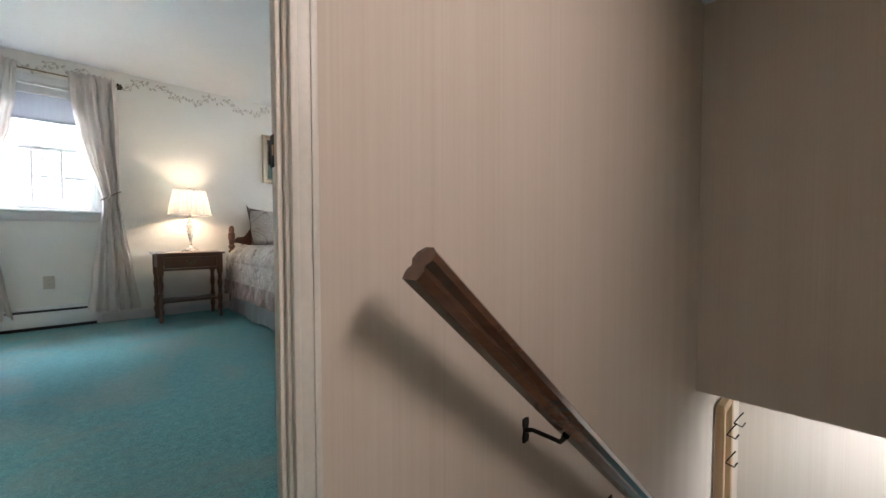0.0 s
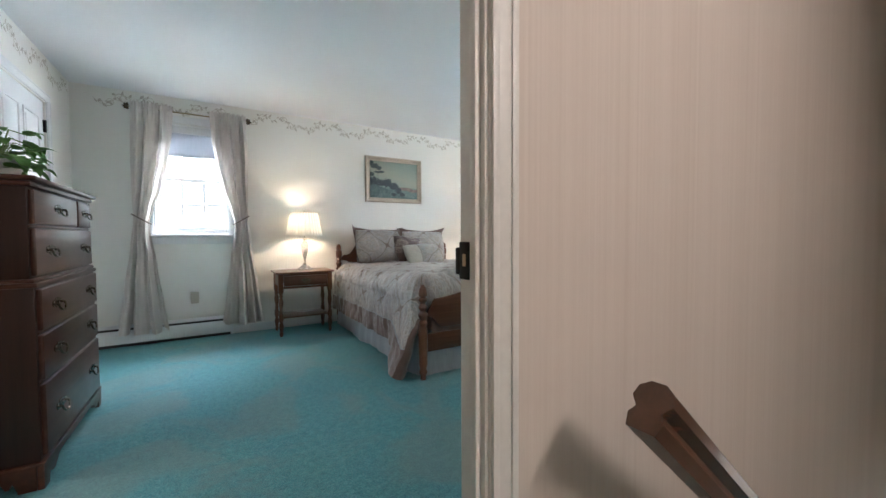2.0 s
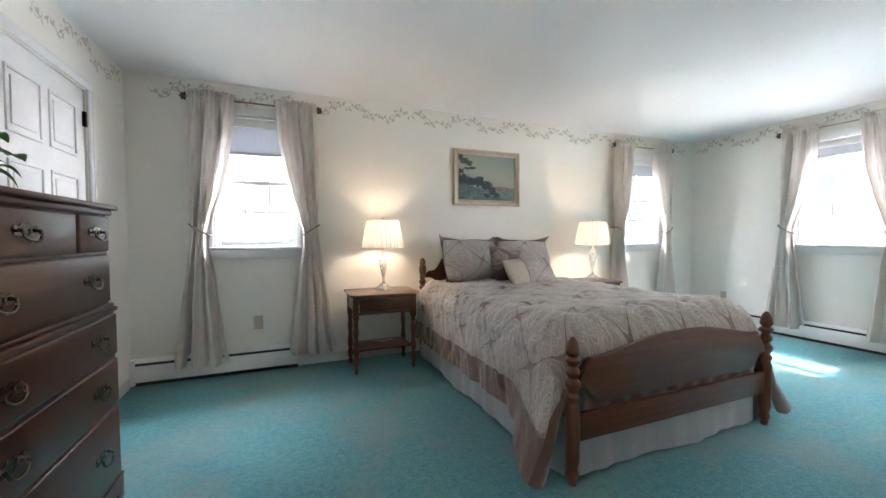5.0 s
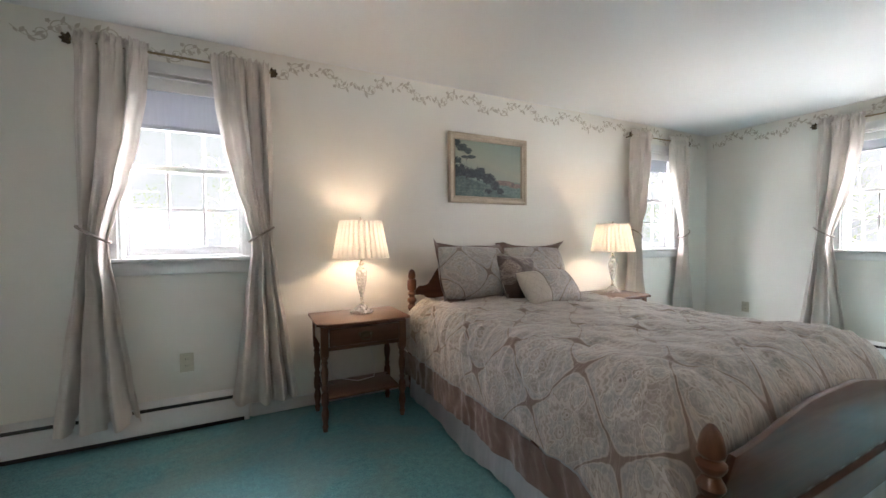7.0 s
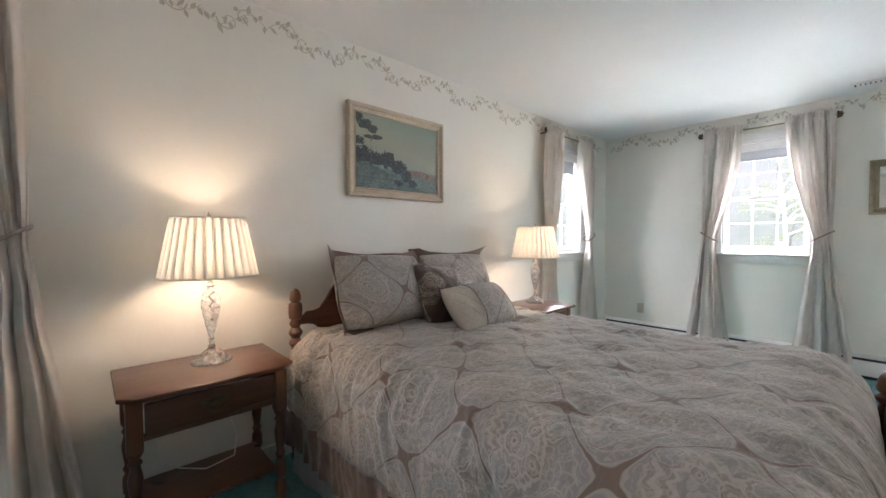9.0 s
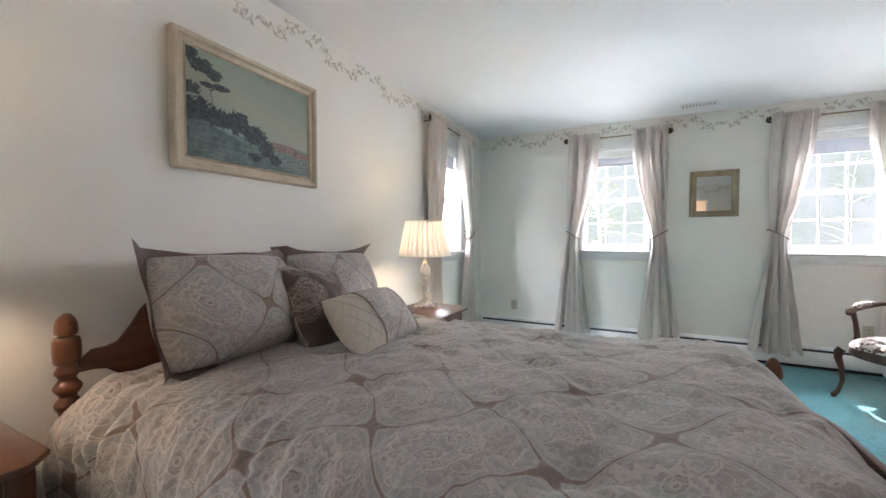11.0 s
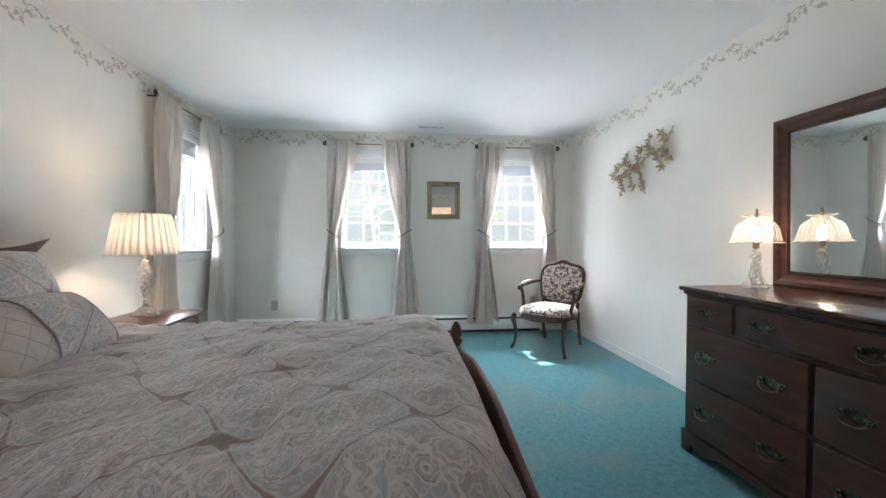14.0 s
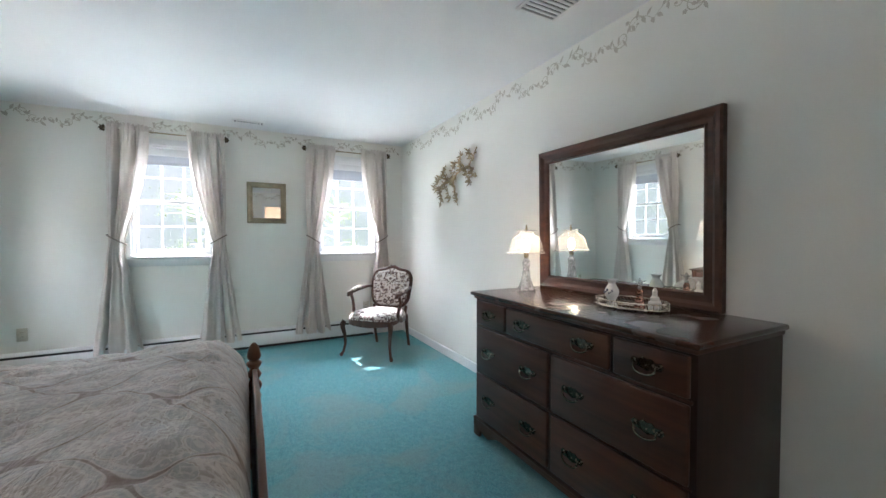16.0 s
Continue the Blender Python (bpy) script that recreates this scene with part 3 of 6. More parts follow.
# motifs inside one cell: centre, radius, curl, scallops
PETALS = [(0.0, 0.0, 0.088, 0.6, 22), (-0.098, 0.042, 0.036, 2.2, 12), (0.098, -0.046, 0.036, 5.3, 12), (0.050, 0.102, 0.032, 1.0, 10), (-0.052, -0.102, 0.032, 4.1, 10)]
BLOOMS = [(-0.020, 0.030, 0.030, 0.0, 9), (0.036, -0.004, 0.026, 2.0, 8), (-0.018, -0.042, 0.022, 4.0, 8), (0.030, 0.052, 0.016, 1.0, 6), (-0.060, 0.0, 0.015, 3.0, 6)]


def paisley(name, scale=1.0, base=(0.30, 0.262, 0.232), cool=(0.315, 0.308, 0.298), line=(0.475, 0.435, 0.395), dark=(0.20, 0.148, 0.12), dark_wide=0.045):
    """Woven ogee lattice with scalloped teardrops and blossoms in its cells, on UV metres."""
    m = Mat(name)
    m.co = m.t.nodes["Texture Coordinate"].outputs["UV"]
    warp = m.node("ShaderNodeTexNoise", Scale=4.0 * scale, Detail=2.0)
    m.link(m.co, warp.inputs["Vector"])
    shift = m.t.nodes.new("ShaderNodeMix")
    shift.data_type = "VECTOR"
    shift.inputs[0].default_value = 0.018
    m.link(m.co, shift.inputs[4])
    m.link(warp.outputs["Color"], shift.inputs[5])
    at = shift.outputs[1]
    ax = m.axes(at)
    X0 = m.math("MULTIPLY", m.math("ADD", ax[0], 0.5), math.pi / PX * scale)
    Y = m.math("ADD", m.math("MULTIPLY", m.math("SUBTRACT", ax[1], 3.21), math.pi / PY * scale), math.pi)
    X = m.math("ADD", X0, m.math("MULTIPLY", m.math("SINE", Y), 0.55))
    cx, cy = m.math("COSINE", X), m.math("COSINE", Y)
    both = m.math("ADD", cx, cy)
    lattice = m.math("ABSOLUTE", both)
    turn = m.math("MULTIPLY", m.math("LESS_THAN", both, 0.0), math.pi)
    local = []
    for a, unit in ((X, PX), (Y, PY)):
        a = m.math("ADD", a, turn)
        a = m.math("SUBTRACT", a, m.math("MULTIPLY", m.math("ROUND", m.math("DIVIDE", a, 2 * math.pi)), 2 * math.pi))
        local.append(m.math("MULTIPLY", a, unit / math.pi))

    def nearest(motifs, curl):
        best = None
        for mx, my, r, tail, lobes in motifs:
            dx, dy = m.math("SUBTRACT", local[0], mx), m.math("SUBTRACT", local[1], my)
            far = m.math("DIVIDE", m.math("SQRT", m.math("ADD", m.math("MULTIPLY", dx, dx), m.math("MULTIPLY", dy, dy))), r)
            ang = m.math("ARCTAN2", dy, dx)
            bend = m.math("COSINE", m.math("ADD", m.math("ADD", ang, tail), m.math("MULTIPLY", far, 0.9)))
            d = m.math("MULTIPLY", far, m.math("ADD", 1.0, m.math("MULTIPLY", bend, curl)))
            d = m.math("ADD", d, m.math("MULTIPLY", m.math("SINE", m.math("MULTIPLY", ang, lobes)), m.math("MULTIPLY", far, 0.045)))
            best = d if best is None else m.math("MINIMUM", best, d)
        return best

    def mixed(k):
        return tuple(a + (b - a) * k for a, b in zip(base, line))
    petal_d, bloom_d = nearest(PETALS, 0.36), nearest(BLOOMS, 0.16)
    wob = m.noise(30 * scale, 3, at=at)
    edge = m.math("ADD", lattice, m.math("MULTIPLY", m.math("SUBTRACT", wob, 0.5), 0.10))
    scallop = m.math("MULTIPLY", m.math("SINE", m.math("MULTIPLY", m.math("ADD", ax[0], m.math("MULTIPLY", m.math("SINE", Y), 0.05)), 190.0 * scale)), 0.045)
    w = dark_wide
    lane = m.ramp(m.math("ADD", lattice, m.math("MULTIPLY", scallop, m.ramp(lattice, [(w + 0.01, 0.15), (w + 0.12, 1.0)]))), [(0.0, dark), (w, dark), (w + 0.02, mixed(0.7)), (w + 0.06, mixed(0.7)), (w + 0.08, cool), (w + 0.28, cool), (w + 0.31, mixed(0.8)), (w + 0.36, mixed(0.8)), (w + 0.40, base)])
    fill = m.noise(5.0 * scale, 2, at=at)
    ground = m.blend(m.ramp(fill, [(0.42, 0.0), (0.58, 0.8)]), lane, cool)
    col = m.blend(m.ramp(m.math("ADD", edge, scallop), [(w + 0.36, 0.0), (w + 0.44, 1.0)]), lane, ground)
    inside = m.ramp(m.math("ADD", edge, scallop), [(w + 0.12, 0.0), (w + 0.16, 1.0)])
    drop = m.ramp(petal_d, [(0.0, cool), (0.60, cool), (0.63, line), (0.68, line), (0.71, base), (0.83, mixed(0.15)), (0.86, line), (0.97, line), (1.0, dark)])
    col = m.blend(m.math("MULTIPLY", m.math("LESS_THAN", petal_d, 1.0), inside), col, drop)
    bloom = m.ramp(bloom_d, [(0.0, dark), (0.16, dark), (0.2, line), (0.36, line), (0.42, base), (0.66, mixed(0.3)), (0.70, dark), (0.76, dark), (0.82, line), (1.0, line)])
    col = m.blend(m.math("MULTIPLY", m.math("LESS_THAN", bloom_d, 1.0), m.math("MULTIPLY", inside, 0.85)), col, bloom)
    seed = m.node("ShaderNodeTexVoronoi", Scale=62.0 * scale)
    m.link(at, seed.inputs["Vector"])
    speck = m.ramp(m.math("ABSOLUTE", m.math("SUBTRACT", seed.outputs["Distance"], 0.30)), [(0.05, 0.5), (0.12, 0.0)])
    col = m.blend(m.math("MULTIPLY", speck, inside), col, line)
    bud = m.node("ShaderNodeTexVoronoi", Scale=24.0 * scale)
    m.link(at, bud.inputs["Vector"])
    whorl = m.ramp(m.math("SINE", m.math("ADD", m.math("MULTIPLY", bud.outputs["Distance"], 17.0), m.math("MULTIPLY", wob, 2.0))), [(0.70, 0.0), (0.88, 0.6)])
    col = m.blend(m.math("MULTIPLY", whorl, inside), col, line)
    curl = m.ramp(m.math("ABSOLUTE", m.math("SUBTRACT", m.noise(20 * scale, 1, 0.4, at=at, distortion=1.2), 0.5)), [(0.016, 0.28), (0.04, 0.0)])
    col = m.blend(m.math("MULTIPLY", curl, inside), col, line)
    weft = m.noise(420, 2, at=at)
    col = m.blend(m.ramp(weft, [(0.3, 0.14), (0.7, 0.0)]), col, dark)
    relief = m.math("MULTIPLY", m.math("MINIMUM", petal_d, 1.2), 0.10)
    rise = m.math("ADD", m.math("MULTIPLY", m.math("ADD", m.noise(9, 4), m.math("MULTIPLY", m.noise(11, 3, at=m.mapped((1, 3.2, 1), (0, 0, 0.6)), distortion=0.8), 0.5)), 1.2), relief)
    m.bump(rise, 0.55, 0.03)
    return m.put(col, m.math("ADD", 0.42, m.math("MULTIPLY", weft, 0.18)), Sheen_Weight=0.3)


PAISLEY = paisley("paisley_comforter_cloth")
PAISLEY_FINE = paisley("paisley_pillow_cloth", 1.08)
BROWN_PAISLEY = paisley("brown_paisley_cloth", 1.3, base=(0.085, 0.048, 0.037), cool=(0.095, 0.056, 0.044), line=(0.33, 0.265, 0.225), dark=(0.075, 0.042, 0.033), dark_wide=0.55)


def uv_sheet(f, uvf, nu, nv, bm=None):
    bm = bm or bmesh.new()
    layer = bm.loops.layers.uv.verify()
    rows = [[bm.verts.new(f(i / nu, j / nv)) for i in range(nu + 1)] for j in range(nv + 1)]
    for j in range(nv):
        for i in range(nu):
            fc = bm.faces.new((rows[j][i], rows[j][i + 1], rows[j + 1][i + 1], rows[j + 1][i]))
            for lp, (a, b) in zip(fc.loops, ((i, j), (i + 1, j), (i + 1, j + 1), (i, j + 1))):
                lp[layer].uv = uvf(a / nu, b / nv)
    return bm


# ---- bed ----
BX0, BX1, BY0, BY1 = 1.172, 2.618, 3.018, 5.10
FOOT_POST = soft([(0.019, 0), (0.021, 0.03), (0.030, 0.055), (0.024, 0.075), (0.031, 0.11), (0.031, 0.17)], 3) + \
    [(0.033, 0.175), (0.033, 0.36)] + soft([(0.031, 0.365), (0.024, 0.385), (0.033, 0.41), (0.022, 0.43), (0.034, 0.455), (0.034, 0.475), (0.021, 0.495),
                                             (0.034, 0.52), (0.021, 0.548), (0.030, 0.562), (0.036, 0.58), (0.022, 0.592), (0.031, 0.604), (0.032, 0.62), (0.024, 0.655), (0.010, 0.678), (0.001, 0.682)], 3)
HEAD_POST = soft([(0.019, 0), (0.021, 0.03), (0.030, 0.06), (0.024, 0.08), (0.031, 0.11)], 3) + [(0.033, 0.12), (0.033, 0.60)] + \
    soft([(0.031, 0.605), (0.022, 0.625), (0.034, 0.655), (0.021, 0.68), (0.033, 0.70), (0.033, 0.715), (0.021, 0.735), (0.031, 0.755), (0.022, 0.775), (0.033, 0.79), (0.033, 0.855), (0.020, 0.866),
          (0.028, 0.878), (0.024, 0.915), (0.010, 0.934), (0.001, 0.937)], 3)
bed = thing("bed", "maple four-post bed frame with turned posts", "bed")
for x in (BX0, BX1):
    part("post", lathe(FOOT_POST, 20, (x, BY0, 0)), MAPLE, bed)
    part("post", lathe(HEAD_POST, 20, (x, BY1, 0)), MAPLE, bed)
inner0, inner1 = BX0 + 0.026, BX1 - 0.026
span = inner1 - inner0


def board(top, low, n=40):
    pts = [(inner0 + span * i / n, top(i / n)) for i in range(n + 1)]
    return pts + [(inner0 + span * (n - i) / n, low((n - i) / n)) for i in range(n + 1)]


def foot_top(t):
    e = min(t, 1 - t)
    return 0.47 + 0.105 * smoothstep(0.0, 0.05, e) + 0.07 * smoothstep(0.04, 0.42, e)


def foot_low(t):
    e = min(t, 1 - t)
    return 0.445 - 0.085 * smoothstep(0.02, 0.09, e)


part("footboard", prism(board(foot_top, foot_low), BY0 - 0.011, BY0 + 0.011, bevel=0.006), MAPLE_X, bed)
part("foot_rail", boxes((inner0, BY0 - 0.013, 0.195, inner1, BY0 + 0.013, 0.325), bevel=0.006), MAPLE_X, bed)


def head_top(t):
    e = min(t, 1 - t)
    return 0.78 + 0.03 * smoothstep(0.0, 0.02, e) + 0.15 * smoothstep(0.06, 0.16, e) + 0.12 * smoothstep(0.2, 0.5, e)


def head_low(t):
    e = min(t, 1 - t)
    return 0.745 - 0.13 * smoothstep(0.03, 0.16, e)


part("headboard", prism(board(head_top, head_low), BY1 - 0.011, BY1 + 0.011, bevel=0.005), MAPLE_X, bed)
part("head_rail", boxes((inner0, BY1 - 0.011, 0.58, inner1, BY1 + 0.011, 0.66), bevel=0.006), MAPLE_X, bed)
for x in (BX0, BX1):
    part("side_rail", boxes((x - 0.012, BY0 + 0.03, 0.2, x + 0.012, BY1 - 0.03, 0.32), bevel=0.004), MAPLE_X, bed)
CXB = (BX0 + BX1) / 2
mattress = thing("mattress", "mattress and box spring hidden under the comforter", "mattress")
part("box_spring", boxes((BX0 + 0.03, BY0 + 0.07, 0.26, BX1 - 0.03, BY1 - 0.04, 0.44), bevel=0.03, seg=3), CREAM, mattress)
part("mattress_body", boxes((BX0 + 0.03, BY0 + 0.08, 0.44, BX1 - 0.03, BY1 - 0.04, 0.635), bevel=0.05, seg=3), CREAM, mattress)

ZT, HALF, RAD = 0.70, 0.775, 0.15
FLAT = HALF - RAD
ARC = RAD * math.pi / 2
SIDE = 0.19


def quilt(s, y, along):
    """A point of the comforter: s metres across from the middle, y along; along 0 at the head, 1 at the foot."""
    a = abs(s)
    sg = 1 if s >= 0 else -1
    ks, ky = (s + 0.5) / PX, (y - 3.21) / PY
    i = round(ks)
    j = min((n for n in (math.floor(ky) - 1, math.floor(ky), math.floor(ky) + 1, math.floor(ky) + 2) if (n + i) % 2 == 0), key=lambda n: abs(n - ky))
    dx, dy = (ks - i) * PX, (ky - j) * PY
    near = math.hypot(dx, dy)
    deep = 0.55 + 0.45 * math.sin(i * 12.9 + j * 4.1)
    puff = 0.010 - 0.024 * deep * math.exp(-(near / 0.045) ** 2)
    puff += 0.007 * deep * math.exp(-((near - 0.075) / 0.05) ** 2) * math.cos(5 * math.atan2(dy, dx) + i + 2 * j)
    puff += 0.012 * noise.noise(Vector((s * 3.1, y * 3.1, 2.0))) + 0.010 * noise.noise(Vector((s * 9, y * 9, 5.0)))
    puff += 0.007 * noise.noise(Vector((s * 4.0 + y * 7.0, s * 9.0 - y * 5.0, 9.0)))
    gather = smoothstep(FLAT - 0.20, FLAT + ARC * 0.6, a) * (0.4 + 0.6 * smoothstep(3.6, 4.7, y))
    slant = y + 0.35 * a
    puff += 0.016 * gather * math.sin(slant * 62 + 2.5 * math.sin(slant * 11) + 3 * noise.noise(Vector((s * 4, y * 4, 1.0)))) * (0.5 + noise.noise(Vector((s * 6, y * 6, 3.0))))
    puff += 0.008 * gather * math.sin(slant * 128 + 3 * math.sin(slant * 17) + 2 * noise.noise(Vector((s * 7, y * 7, 4.0)))) * (0.5 + noise.noise(Vector((s * 5, y * 8, 8.0))))
    crown = 0.022 * (1 - (min(a, HALF) / HALF) ** 2)
    roll = smoothstep(0.94, 1.0, along)
    if a <= FLAT:
        x, z = s, ZT + crown + puff
    elif a <= FLAT + ARC:
        th = (a - FLAT) / RAD
        x = sg * (FLAT + RAD * math.sin(th) + puff * math.sin(th))
        z = ZT - RAD * (1 - math.cos(th)) + (crown + puff) * math.cos(th)
    else:
        d = a - FLAT - ARC
        k = min(d / 0.30, 1.3)
        fold = 0.008 * k * math.sin(y * 13 + 2.2 * math.sin(y * 5)) + 0.003 * k * math.sin(y * 41 + 1.0)
        x = sg * (HALF + 0.028 * k + fold + puff * 0.6)
        z = ZT - RAD - d
    return Vector((CXB + x, y, z))


TOP_S = FLAT + ARC + SIDE
YQ0, YQ1 = BY1 - 0.045, BY0 + 0.026


def quilt_y(s, v):
    over = smoothstep(FLAT + ARC * 0.55, TOP_S, abs(s))
    return mix(YQ0, YQ1 - 0.01 * over, v)


def sag(s, v):
    return 0.13 * smoothstep(0.80, 1.0, v) * smoothstep(FLAT + ARC, TOP_S, abs(s))


def quilt_top(u, v):
    s = mix(-TOP_S, TOP_S, u)
    p = quilt(s, quilt_y(s, v), v)
    p.z -= sag(s, v) - 0.034 * smoothstep(0.70, 0.93, v) * (1 - smoothstep(FLAT, FLAT + ARC, abs(s)))
    p.x += math.copysign(0.5 * sag(s, v), s)
    bend = min(max((v - 0.91) / 0.09, 0.0), 1.0)
    p.z -= 0.24 * (1 - math.sqrt(1 - 0.99 * bend ** 2)) * (1 - smoothstep(FLAT + ARC * 0.6, TOP_S, abs(s)))
    return p


def quilt_band(sgn):
    def f(u, v):
        s = sgn * (TOP_S + 0.15 * u * (1 + 0.08 * smoothstep(0.72, 1.0, v)))
        p = quilt(s, quilt_y(sgn * TOP_S, v), v)
        p.z -= sag(sgn * TOP_S, v)
        p.x += sgn * 0.5 * sag(sgn * TOP_S, v)
        p.x += sgn * 0.085 * smoothstep(0.78, 1.0, v) * u
        p.y -= 0.03 * smoothstep(0.9, 1.0, v) * u
        p.x += sgn * (0.010 + 0.0035 * math.sin((p.y + 0.25 * u) * 75 + 3 * math.sin(p.y * 9)) * math.sin(math.pi * u))
        return p
    return f


comforter = thing("comforter", "grey taupe paisley comforter with a brown satin border, over the bed", "comforter")
part("quilted_top", uv_sheet(quilt_top, lambda u, v: (mix(-TOP_S, TOP_S, u), mix(YQ0, YQ1, v)), 190, 240), PAISLEY, comforter, smooth=180)
for sgn in (-1, 1):
    part("border", sheet(quilt_band(sgn), 8, 170), BROWN, comforter, "brown satin border", smooth=180)



def corner_fall(sgn):
    def f(u, v):
        if v < 0.5:
            p = quilt_top(0.5 + sgn * mix(FLAT + ARC * 0.6, TOP_S, v * 2) / (2 * TOP_S), 1.0)
        else:
            p = quilt_band(sgn)(v * 2 - 1, 1.0)
        return p + Vector((-sgn * (0.05 + 0.06 * v) * u, -0.022 * math.sin(math.pi * u) + 0.02 * u, -0.03 * math.sin(2.2 * u) * v))
    return f


for sgn in (-1, 1):
    part("corner_border", sheet(corner_fall(sgn), 8, 16), BROWN, comforter, "brown satin border", smooth=180)


def foot_fall(u, v):
    s = mix(-FLAT - 0.02, FLAT + 0.02, u)
    p = quilt(s, YQ1, 1.0)
    p.y += 0.008 * math.sin(s * 50) * v - 0.012
    p.z = mix(0.46, 0.24, v)
    return p


part("foot_border", sheet(foot_fall, 90, 6), BROWN, comforter, "brown satin border", smooth=180)

bed_skirt = thing("bed_skirt", "grey blue gathered bed skirt reaching the carpet", "bed skirt")


def skirt_run(a, b, nrm, n):
    a, b, nrm = Vector(a), Vector(b), Vector(nrm)
    length = (b - a).length

    def f(u, v):
        d = u * length
        w = (0.004 * math.sin(d * 34 + 2 * math.sin(d * 6)) + 0.012 * math.sin(d * 9 + 1.5 * math.sin(d * 3))) * (0.25 + v)
        p = a.lerp(b, u) + nrm * (w + 0.02 * v)
        return (p.x, p.y, mix(0.34, 0.012 + 0.008 * math.sin(d * 13), v))
    return sheet(f, n, 6)


part("skirt_side", skirt_run((BX0 - 0.015, BY1 - 0.03, 0), (BX0 - 0.015, BY0 + 0.03, 0), (-1, 0, 0), 160), SKIRT, bed_skirt, smooth=180)
part("skirt_side", skirt_run((BX1 + 0.015, BY1 - 0.03, 0), (BX1 + 0.015, BY0 + 0.03, 0), (1, 0, 0), 160), SKIRT, bed_skirt, smooth=180)
part("skirt_foot", skirt_run((BX0 + 0.03, BY0 + 0.045, 0), (BX1 - 0.03, BY0 + 0.045, 0), (0, -1, 0), 120), SKIRT, bed_skirt, smooth=180)


# ---- pillows ----
def pillow_point(w, h, t, side, seed):
    def f(u, v):
        a, b = 2 * u - 1, 2 * v - 1
        bulge = max((1 - abs(a) ** 2.2) * (1 - abs(b) ** 2.2), 0) ** 0.5
        x = w / 2 * a * (1 - 0.035 * (1 - b * b) * abs(a) ** 2 - 0.085 * (a * b) ** 2)
        y = h / 2 * b * (1 - 0.045 * (1 - a * a) * abs(b) ** 2 - 0.085 * (a * b) ** 2)
        n = 0.10 * noise.noise(Vector((a * 2 + seed, b * 2, side * 3.0))) + 0.05 * noise.noise(Vector((a * 6 + seed, b * 5, side * 7.0)))
        y -= 0.03 * h * bulge
        return Vector((x, y, side * t / 2 * bulge * (1 + n)))
    return f


def pillow(name, label, w, h, t, m, material, seed, flange=0.0, flange_mat=None):
    p = thing(name, label, "pillow", m, "pillows on the bed")
    bm = bmesh.new()
    for side in (1, -1):
        uv_sheet(pillow_point(w, h, t, side, seed), lambda u, v: ((u - 0.5) * w + seed, (v - 0.5) * h), 34, 26, bm)
    bmesh.ops.remove_doubles(bm, verts=bm.verts, dist=1e-5)
    bmesh.ops.recalc_face_normals(bm, faces=bm.faces)
    part("cover", bm, material, p, smooth=180)
    if flange:
        def ring(u, v):
            k = u * 4
            e = int(k) % 4
            q = k - int(k)
            a, b = ((mix(-1, 1, q), -1), (1, mix(-1, 1, q)), (mix(1, -1, q), 1), (-1, mix(1, -1, q)))[e]
            base = Vector((w / 2 * a * (1 - 0.035 * (1 - b * b) - 0.085 * (a * b) ** 2), h / 2 * b * (1 - 0.045 * (1 - a * a) - 0.085 * (a * b) ** 2), 0))
            corner = (abs(a) * abs(b)) ** 4
            out = Vector((a if abs(a) > 0.999 else a * corner, b if abs(b) > 0.999 else b * corner, 0))
            wave = 0.010 * math.sin(u * 46 + seed) + 0.045 * corner * math.sin(seed * 5 + e * 2.4 + 0.8)
            return base * 0.985 + out * flange * v * (0.26 + 1.0 * corner) + Vector((0, 0, wave * v))
        bm = sheet(ring, 96, 3, closed_u=True)
        part("flange", bm, flange_mat, p, "brown flanged edge", smooth=180)
    return p


pillow("bed_pillow", "large grey paisley pillow with a brown flanged edge", 0.606, 0.43, 0.30, pose(1.612, 4.935, 0.908, 69, 2, 3), PAISLEY_FINE, 0.0, 0.046, BROWN)
pillow("bed_pillow", "large grey paisley pillow with a brown flanged edge", 0.60, 0.41, 0.26, pose(2.236, 4.975, 0.90, 72, 1, -3), PAISLEY_FINE, 1.7, 0.046, BROWN)
pillow("throw_pillow", "square brown pillow embroidered with pale paisley scrolls", 0.415, 0.424, 0.17, pose(1.945, 4.79, 0.845, 62, 6, 8), BROWN_PAISLEY, 0.4, 0.008, CREAM)
lumbar = pillow("lumbar_pillow", "small cream quilted pillow with a grey paisley middle", 0.498, 0.306, 0.16, pose(2.019, 4.565, 0.812, 47, 0, 1), CREAM, 2.3)


def lumbar_mid(side):
    f = pillow_point(0.498, 0.306, 0.172, side, 2.3)
    return lambda u, v: f(mix(0.34, 0.93, u), v) * 1.004


bm = bmesh.new()
for side in (1, -1):
    g = lumbar_mid(side)
    uv_sheet(g, lambda u, v: (u * 0.23, v * 0.27), 16, 24, bm)
part("middle_panel", bm, PAISLEY_FINE, lumbar, "grey paisley middle panel", smooth=180)
SEAM = cloth("cream_seam_thread", (0.43, 0.39, 0.32), (0.50, 0.455, 0.385))
f = pillow_point(0.498, 0.306, 0.163, 1, 2.3)
for k in range(-2, 4):
    for way in (1, -1):
        run = [(0.04 + 0.30 * i / 10, (k / 3.3 if way > 0 else 1 - k / 3.3) + way * 0.62 * i / 10) for i in range(11)]
        run = [f(u, v) for u, v in run if 0.04 < v < 0.96]
        if len(run) > 2:
            part("quilting", tube(run, 0.0011, 5), SEAM, lumbar)
for k in (0.34, 0.93):
    f = pillow_point(0.498, 0.306, 0.176, 1, 2.3)
    part("cord", tube([f(k, j / 16) for j in range(17)], 0.0035, 6), TIE, lumbar, "taupe cord")

